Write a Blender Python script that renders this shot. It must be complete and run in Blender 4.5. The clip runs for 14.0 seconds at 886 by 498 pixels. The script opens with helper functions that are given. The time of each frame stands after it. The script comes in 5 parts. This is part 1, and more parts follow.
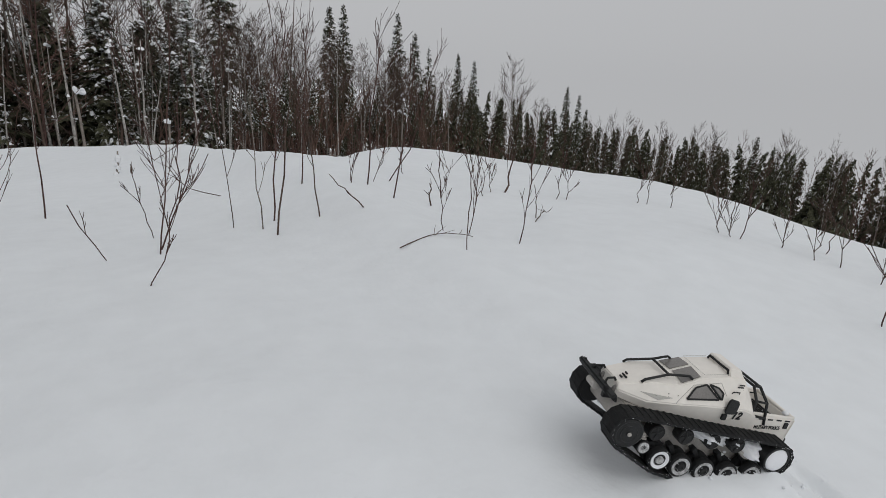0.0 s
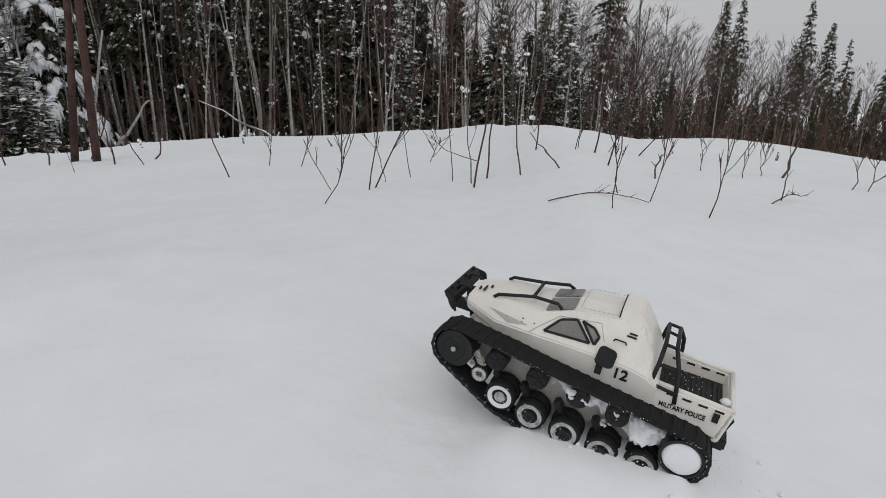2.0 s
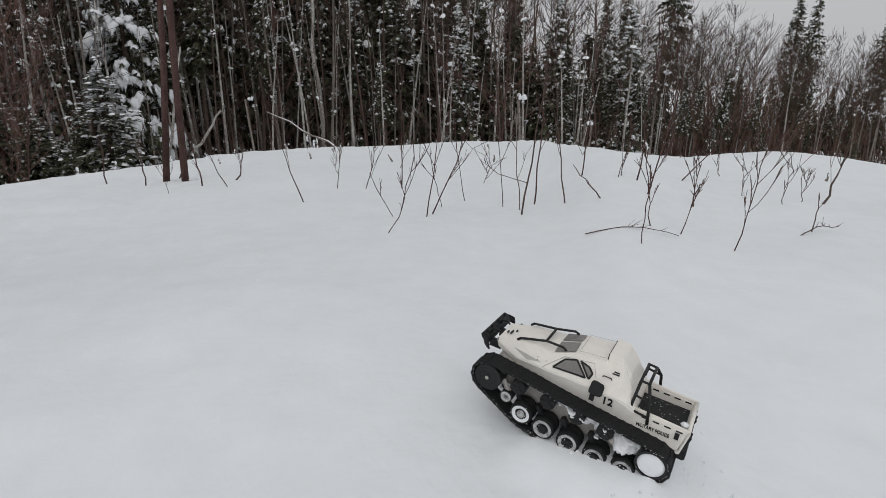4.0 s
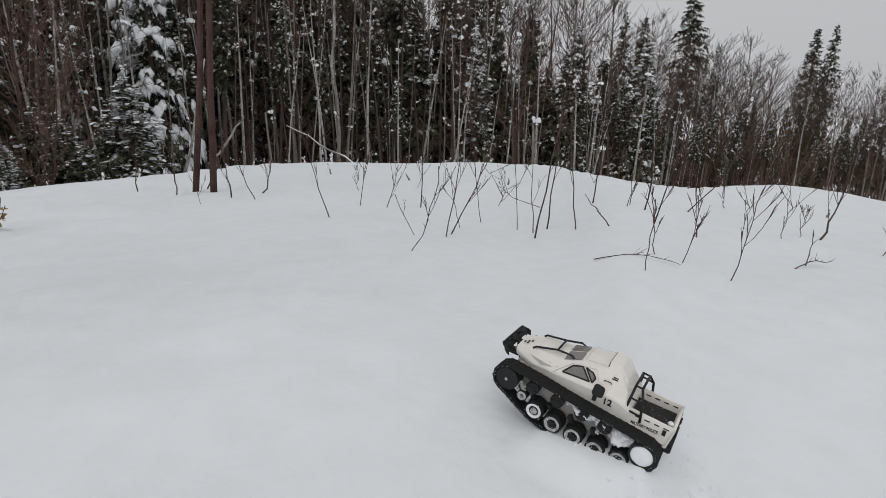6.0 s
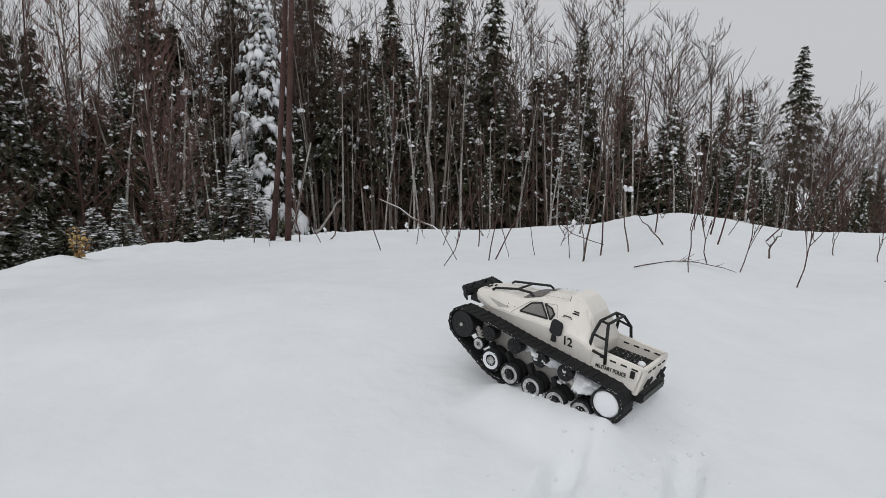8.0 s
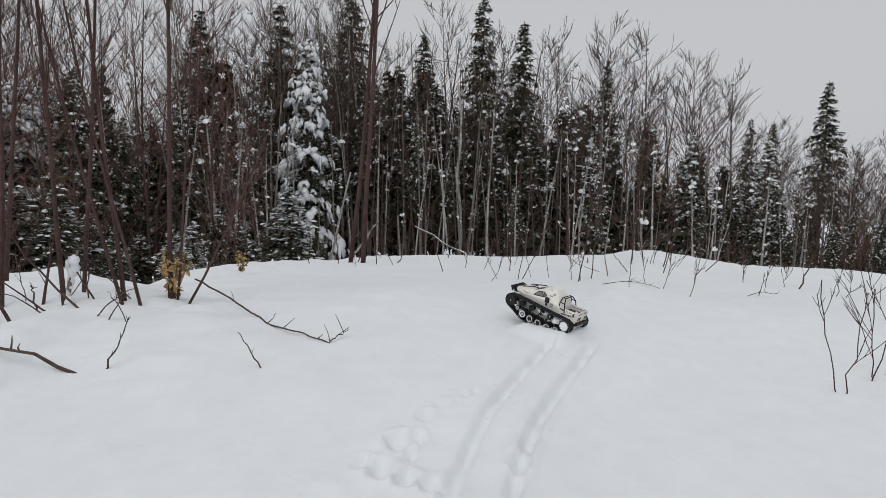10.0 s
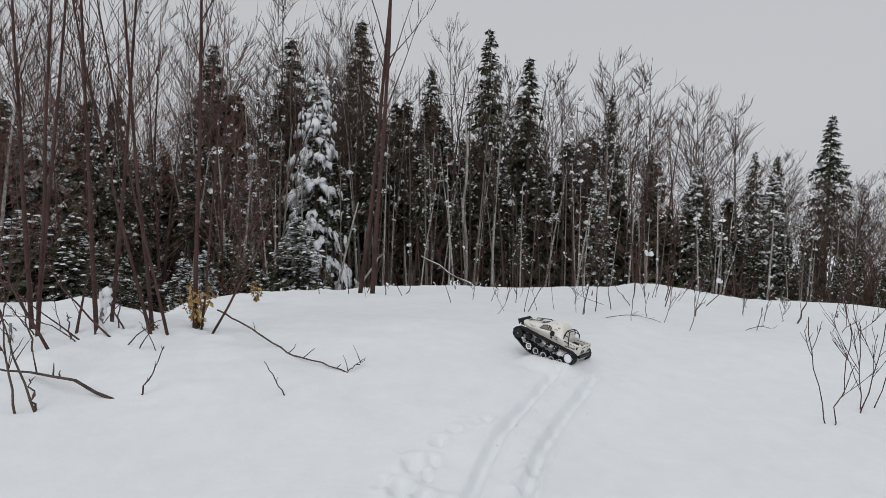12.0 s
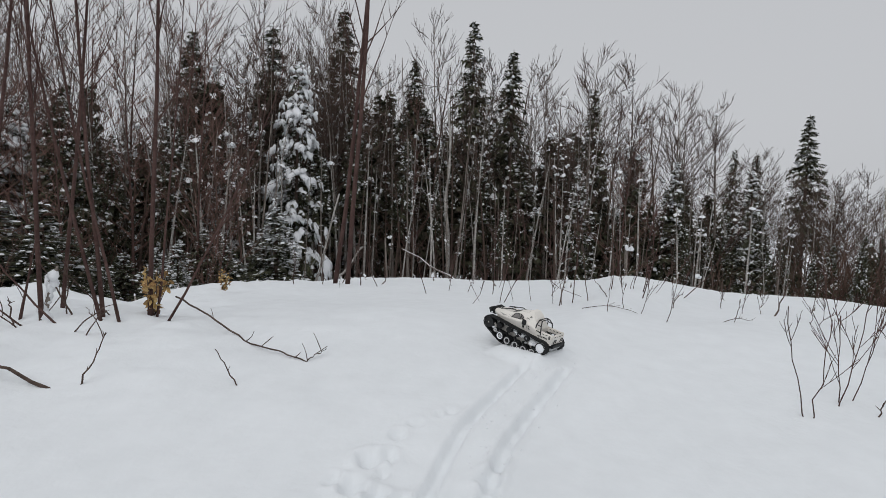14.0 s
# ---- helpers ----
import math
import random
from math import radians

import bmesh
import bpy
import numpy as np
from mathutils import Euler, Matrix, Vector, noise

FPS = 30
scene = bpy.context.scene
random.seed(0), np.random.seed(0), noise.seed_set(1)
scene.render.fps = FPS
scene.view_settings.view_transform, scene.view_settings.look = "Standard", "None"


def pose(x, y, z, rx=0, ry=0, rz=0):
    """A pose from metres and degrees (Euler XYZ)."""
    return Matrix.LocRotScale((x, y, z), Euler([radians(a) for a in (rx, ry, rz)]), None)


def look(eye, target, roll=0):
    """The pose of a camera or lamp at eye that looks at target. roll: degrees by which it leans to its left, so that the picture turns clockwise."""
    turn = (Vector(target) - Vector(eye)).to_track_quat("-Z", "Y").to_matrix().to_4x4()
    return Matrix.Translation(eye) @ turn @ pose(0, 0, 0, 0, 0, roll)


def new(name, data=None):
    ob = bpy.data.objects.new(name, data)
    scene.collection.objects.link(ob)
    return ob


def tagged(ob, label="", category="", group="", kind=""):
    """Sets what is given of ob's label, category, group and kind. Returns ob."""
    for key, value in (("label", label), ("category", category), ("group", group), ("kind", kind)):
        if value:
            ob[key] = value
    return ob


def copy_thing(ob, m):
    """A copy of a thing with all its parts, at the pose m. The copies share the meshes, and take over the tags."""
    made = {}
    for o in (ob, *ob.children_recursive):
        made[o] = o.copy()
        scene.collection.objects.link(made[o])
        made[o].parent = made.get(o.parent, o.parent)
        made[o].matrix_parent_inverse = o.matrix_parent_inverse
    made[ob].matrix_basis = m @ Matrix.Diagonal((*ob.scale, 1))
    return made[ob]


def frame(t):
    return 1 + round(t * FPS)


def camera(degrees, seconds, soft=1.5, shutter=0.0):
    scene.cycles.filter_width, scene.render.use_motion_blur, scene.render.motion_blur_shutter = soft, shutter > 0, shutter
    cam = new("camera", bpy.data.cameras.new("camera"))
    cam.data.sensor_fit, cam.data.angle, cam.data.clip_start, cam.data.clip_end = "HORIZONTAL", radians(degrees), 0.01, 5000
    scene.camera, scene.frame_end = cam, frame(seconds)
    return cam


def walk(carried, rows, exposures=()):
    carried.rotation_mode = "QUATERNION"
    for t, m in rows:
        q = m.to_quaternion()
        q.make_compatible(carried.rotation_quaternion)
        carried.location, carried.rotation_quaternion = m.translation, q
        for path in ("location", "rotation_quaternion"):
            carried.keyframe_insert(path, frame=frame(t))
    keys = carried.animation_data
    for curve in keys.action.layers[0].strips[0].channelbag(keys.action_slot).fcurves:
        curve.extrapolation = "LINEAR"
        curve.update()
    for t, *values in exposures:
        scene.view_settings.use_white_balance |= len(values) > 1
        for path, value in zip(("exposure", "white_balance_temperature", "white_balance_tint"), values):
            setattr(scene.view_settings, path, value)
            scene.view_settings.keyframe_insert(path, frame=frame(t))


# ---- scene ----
cam = camera(75.0, 14.0, soft=0.5)
walk(cam, [
    (0.0, pose(-0.875, -0.151, 0.538, 73.21, -2.50, -54.96)),
    (0.5, pose(-0.687, -0.306, 0.496, 74.40, 0.64, -46.33)),
    (1.0, pose(-0.574, -0.429, 0.460, 75.38, 1.18, -37.42)),
    (1.5, pose(-0.476, -0.490, 0.438, 74.71, -0.08, -27.82)),
    (2.0, pose(-0.367, -0.543, 0.384, 72.56, -0.62, -19.41)),
    (2.5, pose(-0.341, -0.662, 0.453, 72.87, -0.56, -15.65)),
    (3.0, pose(-0.345, -0.710, 0.484, 72.81, 0.15, -13.32)),
    (5.5, pose(-0.503, -0.848, 0.602, 73.24, 1.21, -15.05)),
    (6.0, pose(-0.490, -0.902, 0.592, 74.48, -1.49, -12.42)),
    (6.5, pose(-0.469, -0.939, 0.593, 74.47, -0.09, -8.99)),
    (7.0, pose(-0.311, -0.961, 0.471, 77.70, -0.88, -6.74)),
    (7.5, pose(-0.258, -0.938, 0.351, 81.76, -0.64, -4.77)),
    (8.0, pose(-0.230, -0.902, 0.325, 82.28, 0.23, -2.94)),
    (10.5, pose(-0.502, -2.519, 0.537, 85.73, -0.90, -0.14)),
    (11.0, pose(-0.508, -2.475, 0.542, 86.78, -0.74, 0.14)),
    (11.5, pose(-0.509, -2.483, 0.536, 87.31, -1.02, 0.42)),
    (12.0, pose(-0.490, -2.505, 0.545, 87.55, -1.30, 0.08)),
    (12.5, pose(-0.508, -2.478, 0.542, 87.64, -1.74, 0.30)),
    (13.0, pose(-0.452, -2.463, 0.523, 87.59, -1.83, -0.14)),
    (13.5, pose(-0.490, -2.309, 0.511, 87.27, -1.90, -1.03)),
    (14.0, pose(-0.428, -2.387, 0.501, 87.01, -2.01, -1.59)),
], exposures=[(0.0, -0.08, 6500, 10), (3.0, 0.0, 6500, 10), (6.5, 0.02, 6490, 10), (8.0, 0.11, 6470, 10), (10.5, 0.10, 6420, 10), (14.0, 0.09, 6400, 10)])

# ---------- sky and sun: a closed overcast ----------
world = bpy.data.worlds.new("overcast_sky")
scene.world = world
world.use_nodes = True
wn, wl = world.node_tree.nodes, world.node_tree.links
sky = wn.new("ShaderNodeTexSky")
sky.sky_type, sky.sun_disc = "NISHITA", False
sky.sun_elevation, sky.sun_rotation = radians(32), radians(200)
sky.air_density, sky.dust_density = 1.0, 4.0
grey = wn.new("ShaderNodeHueSaturation")
grey.inputs["Saturation"].default_value = 0.08
cloud = wn.new("ShaderNodeMixRGB")
cloud.inputs[0].default_value = 0.9
cloud.inputs[2].default_value = (5.12, 5.2, 5.36, 1)
wl.new(sky.outputs[0], grey.inputs["Color"])
wl.new(grey.outputs[0], cloud.inputs[1])
wl.new(cloud.outputs[0], wn["Background"].inputs["Color"])
wn["Background"].inputs["Strength"].default_value = 0.1

sun_data = bpy.data.lights.new("sun", "SUN")
sun_data.energy, sun_data.angle, sun_data.color = 0.72, radians(60), (1.0, 0.99, 0.97)
sun = new("sun", sun_data)
sun.matrix_world = look((-4, -7, 13), (0, 0, 0))


# ---------- materials ----------
def material(name, colour, rough=0.7, metal=0.0, vary=0.25, scale=8.0, bump=0.0, bump_scale=60.0, spec=0.5, second=None, island=False):
    """Principled surface whose colour wanders at two scales, with fine relief."""
    m = bpy.data.materials.new(name)
    m.use_nodes = True
    n, l = m.node_tree.nodes, m.node_tree.links
    p = n["Principled BSDF"]
    p.inputs["Roughness"].default_value, p.inputs["Metallic"].default_value = rough, metal
    p.inputs["Specular IOR Level"].default_value = spec
    co = n.new("ShaderNodeTexCoord")
    big, small = n.new("ShaderNodeTexNoise"), n.new("ShaderNodeTexNoise")
    big.inputs["Scale"].default_value, big.inputs["Detail"].default_value = scale, 4
    small.inputs["Scale"].default_value, small.inputs["Detail"].default_value = scale * 9, 3
    mix = n.new("ShaderNodeMath")
    mix.operation = "ADD"
    ramp = n.new("ShaderNodeMapRange")
    ramp.inputs["From Min"].default_value, ramp.inputs["From Max"].default_value = 0.7, 1.3
    both = n.new("ShaderNodeMixRGB")
    dark = [c * (1 - vary) for c in colour]
    light = second or [min(1, c * (1 + vary)) for c in colour]
    both.inputs[1].default_value, both.inputs[2].default_value = (*dark, 1), (*light, 1)
    for tex in (big, small):
        l.new(co.outputs["Object"], tex.inputs["Vector"])
    l.new(big.outputs["Fac"], mix.inputs[0])
    l.new(small.outputs["Fac"], mix.inputs[1])
    l.new(mix.outputs[0], ramp.inputs["Value"])
    if island:
        geo, add = n.new("ShaderNodeNewGeometry"), n.new("ShaderNodeMath")
        add.operation = "MULTIPLY_ADD"
        add.inputs[1].default_value, add.inputs[2].default_value = 0.8, -0.4
        tot = n.new("ShaderNodeMath")
        l.new(geo.outputs["Random Per Island"], add.inputs[0])
        l.new(add.outputs[0], tot.inputs[0])
        l.new(ramp.outputs[0], tot.inputs[1])
        l.new(tot.outputs[0], both.inputs[0])
    else:
        l.new(ramp.outputs[0], both.inputs[0])
    l.new(both.outputs[0], p.inputs["Base Color"])
    if bump:
        fine, b = n.new("ShaderNodeTexNoise"), n.new("ShaderNodeBump")
        fine.inputs["Scale"].default_value, fine.inputs["Detail"].default_value = bump_scale, 5
        b.inputs["Strength"].default_value, b.inputs["Distance"].default_value = bump, 0.01
        l.new(co.outputs["Object"], fine.inputs["Vector"])
        l.new(fine.outputs["Fac"], b.inputs["Height"])
        l.new(b.outputs[0], p.inputs["Normal"])
    return m


SNOW = material("snow", (0.785, 0.81, 0.83), 0.75, vary=0.03, scale=1.3, bump=0.22, bump_scale=45, spec=0.2)
SNOW_CLUMP = material("clumped_snow", (0.80, 0.815, 0.84), 0.8, vary=0.05, scale=5, bump=0.5, bump_scale=25, spec=0.2)
BARK = material("brown_bark", (0.088, 0.062, 0.051), 0.9, vary=0.4, scale=5, bump=0.5, spec=0.2)
BARK_RED = material("reddish_bark", (0.070, 0.036, 0.031), 0.85, vary=0.35, scale=9, bump=0.4, spec=0.25, second=(0.105, 0.062, 0.054))
TWIG_RED = material("reddish_twigs", (0.125, 0.070, 0.058), 0.85, vary=0.35, scale=4, spec=0.2, second=(0.21, 0.125, 0.105))
BARK_PALE = material("pale_birch_bark", (0.36, 0.33, 0.30), 0.85, vary=0.6, scale=2.2, bump=0.4, spec=0.2, second=(0.54, 0.52, 0.49))
BARK_GREY = material("grey_bark", (0.20, 0.175, 0.155), 0.9, vary=0.4, scale=6, bump=0.5, spec=0.2)
def needle_material(name, deep, light, frost, share):
    """Needles in two greens; a share of the sprays is coated with rime."""
    m = material(name, deep, 0.75, vary=0.3, scale=3, spec=0.2, second=light, island=True)
    n, l = m.node_tree.nodes, m.node_tree.links
    geo, cut, rime = n.new("ShaderNodeNewGeometry"), n.new("ShaderNodeMapRange"), n.new("ShaderNodeMixRGB")
    cut.inputs["From Min"].default_value, cut.inputs["From Max"].default_value = 1 - share, 1 - share * 0.35
    rime.inputs[2].default_value = (*frost, 1)
    base = n["Principled BSDF"].inputs["Base Color"]
    l.new(base.links[0].from_socket, rime.inputs[1])
    l.new(geo.outputs["Random Per Island"], cut.inputs["Value"])
    l.new(cut.outputs[0], rime.inputs[0])
    l.new(rime.outputs[0], base)
    return m


NEEDLES = needle_material("dark_spruce_needles", (0.042, 0.044, 0.028), (0.105, 0.106, 0.064), (0.62, 0.63, 0.62), 0.07)
NEEDLES_FROST = needle_material("frosted_needles", (0.060, 0.068, 0.056), (0.13, 0.14, 0.12), (0.68, 0.70, 0.72), 0.38)
BRUSH = material("brown_brush", (0.095, 0.058, 0.046), 0.95, vary=0.4, scale=2, spec=0.1, island=True, second=(0.20, 0.130, 0.105))
LEAF_DRY = material("dry_yellow_leaves", (0.36, 0.18, 0.065), 0.8, vary=0.35, scale=20, island=True, second=(0.54, 0.39, 0.16))
SHELL = material("cream_white_plastic", (0.79, 0.755, 0.70), 0.42, vary=0.035, scale=14, bump=0.04, bump_scale=300)
BLACK = material("black_plastic", (0.012, 0.0125, 0.013), 0.5, vary=0.35, scale=60, bump=0.15, bump_scale=500, spec=0.35)
RUBBER = material("black_rubber", (0.014, 0.0145, 0.015), 0.7, vary=0.4, scale=70, bump=0.25, bump_scale=600, spec=0.22)
STEEL = material("grey_chassis", (0.42, 0.40, 0.375), 0.55, metal=0.0, vary=0.2, scale=40, bump=0.1, bump_scale=300)
RIM = material("grimy_grey_rim", (0.30, 0.29, 0.28), 0.6, vary=0.45, scale=90, second=(0.66, 0.67, 0.68))
GLASS = material("smoked_window", (0.20, 0.19, 0.18), 0.15, vary=0.15, scale=40)
VENT = material("grey_vent", (0.42, 0.41, 0.38), 0.5, vary=0.15, scale=80)


# ---------- mesh helpers ----------
class Shape:
    """Collects vertices and faces for one mesh."""

    def __init__(self):
        self.v, self.f = [], []

    def add(self, verts, faces):
        k = len(self.v)
        self.v.extend(tuple(p) for p in verts)
        self.f.extend(tuple(i + k for i in face) for face in faces)

    def tube(self, pts, radii, sides=6, caps=True):
        pts = [Vector(p) for p in pts]
        rings, ref = [], Vector((0.3, 0.9, 0.2))
        for i, p in enumerate(pts):
            d = (pts[min(i + 1, len(pts) - 1)] - pts[max(i - 1, 0)]).normalized()
            u = d.cross(ref if abs(d.dot(ref)) < 0.93 else Vector((1, 0, 0))).normalized()
            w = d.cross(u)
            r = radii[i] if hasattr(radii, "__len__") else radii
            rings.append([p + r * (math.cos(2 * math.pi * k / sides) * u + math.sin(2 * math.pi * k / sides) * w) for k in range(sides)])
        faces = [(i * sides + k, i * sides + (k + 1) % sides, (i + 1) * sides + (k + 1) % sides, (i + 1) * sides + k)
                 for i in range(len(pts) - 1) for k in range(sides)]
        if caps:
            faces += [tuple(range(sides))[::-1], tuple((len(pts) - 1) * sides + k for k in range(sides))]
        self.add([p for ring in rings for p in ring], faces)

    def lathe(self, profile, centre, sides=28):
        """Turns (radius, offset) pairs about the y axis through centre."""
        cx, cy, cz = centre
        n = len(profile)
        verts = [(cx + r * math.cos(2 * math.pi * k / sides), cy + o, cz + r * math.sin(2 * math.pi * k / sides))
                 for k in range(sides) for r, o in profile]
        self.add(verts, [(k * n + i, k * n + i + 1, ((k + 1) % sides) * n + i + 1, ((k + 1) % sides) * n + i)
                         for k in range(sides) for i in range(n - 1)])

    def prism(self, outline, offset):
        """A flat outline (3D points) given thickness along offset."""
        n, o = len(outline), Vector(offset)
        top = [Vector(p) + o for p in outline]
        self.add([Vector(p) for p in outline] + top,
                 [tuple(range(n))[::-1], tuple(range(n, 2 * n))] + [(i, (i + 1) % n, n + (i + 1) % n, n + i) for i in range(n)])

    def box(self, lo, hi):
        (a, b, c), (d, e, f) = lo, hi
        self.prism([(a, b, c), (d, b, c), (d, e, c), (a, e, c)], (0, 0, f - c))

    def lump(self, c, rx, ry, rz, rng, cols=6):
        """A rough rounded clod."""
        c = Vector(c)
        rows = [(-0.75, 0.6), (-0.1, 1.0), (0.55, 0.75)]
        verts = [c + Vector((0, 0, -rz)), c + Vector((0, 0, rz))]
        for h, s in rows:
            for k in range(cols):
                a, q = 2 * math.pi * k / cols, s * rng.uniform(0.7, 1.2)
                verts.append(c + Vector((rx * q * math.cos(a), ry * q * math.sin(a), rz * h * rng.uniform(0.8, 1.2))))
        faces = [(0, 2 + (k + 1) % cols, 2 + k) for k in range(cols)]
        for j in range(2):
            b = 2 + j * cols
            faces += [(b + k, b + (k + 1) % cols, b + cols + (k + 1) % cols, b + cols + k) for k in range(cols)]
        b = 2 + 2 * cols
        faces += [(b + k, b + (k + 1) % cols, 1) for k in range(cols)]
        self.add(verts, faces)

    def pat(self, c, u, w, h, rng):
        """A small uneven pat of snow on a bough."""
        c, z = Vector(c), Vector((0, 0, h))
        turn = rng.uniform(0, 1)
        low = [c + (u * math.cos(a + turn) + w * math.sin(a + turn)) * rng.uniform(0.65, 1.25) - z * rng.uniform(0.3, 1.1) for a in (0, 1.05, 2.1, 3.15, 4.2, 5.25)]
        top = [c + (u * math.cos(a + turn) + w * math.sin(a + turn)) * rng.uniform(0.35, 0.6) + z * rng.uniform(0.3, 0.7) for a in (0.5, 2.6, 4.7)]
        self.add(low + top, [(6, 7, 8), (0, 1, 6), (1, 2, 7, 6), (2, 3, 7), (3, 4, 8, 7), (4, 5, 8), (5, 0, 6, 8)])

    def drape(self, p, out, length, half, thick, rng):
        """Snow hanging over a drooping bough: a bulging pat that ends in ragged fingers."""
        side = Vector((-out.y, out.x, 0))
        down = (out * rng.uniform(0.2, 0.7) - Vector((0, 0, 1)) + side * rng.uniform(-0.35, 0.35)).normalized()
        bulge = side.cross(down)
        bulge = bulge if bulge.dot(out) > 0 else -bulge
        cols, rows = 7, ((0.0, 0.35), (0.2, 0.85), (0.5, 1.0), (0.75, 0.85), (1.0, 0.7))
        reach = [rng.uniform(0.5, 0.78) if k % 2 else rng.uniform(0.75, 1.2) for k in range(cols)]
        lean = rng.uniform(-0.4, 0.4)
        verts, faces = [], []
        for i, (g, w) in enumerate(rows):
            for k in range(cols):
                x = 2 * k / (cols - 1) - 1
                e = reach[k] * (1 - 0.35 * abs(x - lean)) if i > 1 else 1
                b = math.sqrt(max(0.0, 1 - 0.9 * x * x)) * math.sin(math.pi * (0.15 + 0.75 * g))
                v = down * length * g * e + side * half * (x * w * rng.uniform(0.8, 1.2) + 0.08 * rng.uniform(-1, 1)) + bulge * thick * b * rng.uniform(0.6, 1.3)
                verts.append(p + v)
        n = len(rows) * cols
        verts.append(p + down * length * 0.35 - bulge * thick * 0.5)
        for i in range(len(rows) - 1):
            faces += [(i * cols + k, i * cols + k + 1, (i + 1) * cols + k + 1, (i + 1) * cols + k) for k in range(cols - 1)]
        rim = list(range(cols)) + [i * cols + cols - 1 for i in range(1, len(rows))] + [n - 2 - k for k in range(cols - 1)] + [i * cols for i in range(len(rows) - 2, 0, -1)]
        faces += [(rim[k], n, rim[(k + 1) % len(rim)]) for k in range(len(rim))]
        self.add(verts, faces)

    def clod(self, p, r, rng, pats, drop):
        """A ragged clod of snow: several pats hanging over one another."""
        for _ in range(pats):
            t = rng.uniform(0, 6.28)
            u, w = Vector((math.cos(t), math.sin(t), rng.uniform(-0.7, 0.3))), Vector((-math.sin(t), math.cos(t), rng.uniform(-0.7, 0.3)))
            q = r * rng.uniform(0.45, 1.0)
            self.pat(p + Vector((rng.uniform(-1, 1), rng.uniform(-1, 1), rng.uniform(-1.6, 0.6) * drop)) * r, u * q * rng.uniform(0.7, 1.6), w * q, q * rng.uniform(0.4, 0.9), rng)

    def mesh(self, name, mat, smooth=False, bevel=0.0):
        me = bpy.data.meshes.new(name)
        me.from_pydata(self.v, [], self.f)
        bm = bmesh.new()
        bm.from_mesh(me)
        bmesh.ops.recalc_face_normals(bm, faces=bm.faces)
        if bevel:
            bmesh.ops.remove_doubles(bm, verts=bm.verts, dist=1e-6)
            edges = [e for e in bm.edges if len(e.link_faces) == 2 and e.calc_face_angle(0) > 0.25]
            bmesh.ops.bevel(bm, geom=edges, offset=bevel, segments=2, affect="EDGES", clamp_overlap=True)
        bm.to_mesh(me)
        bm.free()
        me.materials.append(mat)
        if smooth:
            me.polygons.foreach_set("use_smooth", [True] * len(me.polygons))
        return me


def part(name, shape, mat, parent=None, label="", smooth=False, bevel=0.0):
    """One mesh object, under a thing or a part."""
    ob = new(name, shape.mesh(name, mat, smooth, bevel) if isinstance(shape, Shape) else shape)
    if parent:
        ob.parent = parent
    return tagged(ob, label)


# ---------- the snowy hill ----------
def smooth_step(a, b, x):
    t = max(0.0, min(1.0, (x - a) / (b - a)))
    return t * t * (3 - 2 * t)


def soft_plus(x, w):
    return x if x > 30 * w else w * math.log1p(math.exp(max(-40.0, x / w)))


RUT = [(0.09, -0.12), (0.034, -0.225), (-0.073, -0.418), (-0.163, -0.584), (-0.239, -0.741), (-0.293, -0.885), (-0.42, -1.3), (-0.7, -2.4)]


def rut_point(s):
    i = min(int(s * (len(RUT) - 1)), len(RUT) - 2)
    f = s * (len(RUT) - 1) - i
    return [RUT[i][k] * (1 - f) + RUT[i + 1][k] * f for k in (0, 1)]


STANCE = Matrix(((-0.71018, -0.69799, 0.09193, 0), (0.68425, -0.71506, -0.14313, 0), (0.16563, -0.03875, 0.98542, 0), (0, 0, 0, 1)))
UNSTANCE = STANCE.inverted()


CENTRE = (-0.4, -1.0)


def crest_table():
    """Distance and height of the hill's crest by bearing (degrees east of north) about CENTRE, smoothed."""
    bearings = (-180, -110, -75, -54, -42, -36, -30, -24, -12, -3, 6, 12, 18, 24, 30, 36, 42, 50, 56, 66, 78, 96, 126, 180)
    reach = (6.5, 5.5, 4.4, 4.1, 3.93, 3.89, 7.66, 10.62, 11.58, 12.99, 11.74, 11.34, 9.6, 3.78, 3.47, 5.37, 7.04, 7.14, 6.09, 4.04, 2.83, 3.3, 3.2, 6.5)
    height = (-0.932, -0.411, -0.09, -0.021, -0.137, -0.368, -0.665, -0.962, -1.056, -0.995, -0.865, -0.772, -0.518, 0.144, 0.123, -0.137, -0.232, -0.373, -0.307, -0.124, -0.124, -0.239, -0.509, -0.944)
    a = np.arange(-200, 201, 1.0)
    wrap = (a + 180) % 360 - 180
    w = np.exp(-(np.arange(-8, 9) / 3.2) ** 2 / 2)
    w /= w.sum()
    return a[8:-8], np.convolve(np.interp(wrap, bearings, reach), w, "valid"), np.convolve(np.interp(wrap, bearings, height), w, "valid")


CREST_AT, CREST_FAR, CREST_HIGH = crest_table()


def slope(x, y):
    """The hillside round the vehicle: rising to it, then bending over."""
    z = -0.030 - 0.066 * x * math.exp(-(x / 0.9) ** 2) + 0.15 * y - 0.205 * soft_plus(y - 0.30, 0.16)
    return z + 0.10 * soft_plus(-y - 7, 1.0)


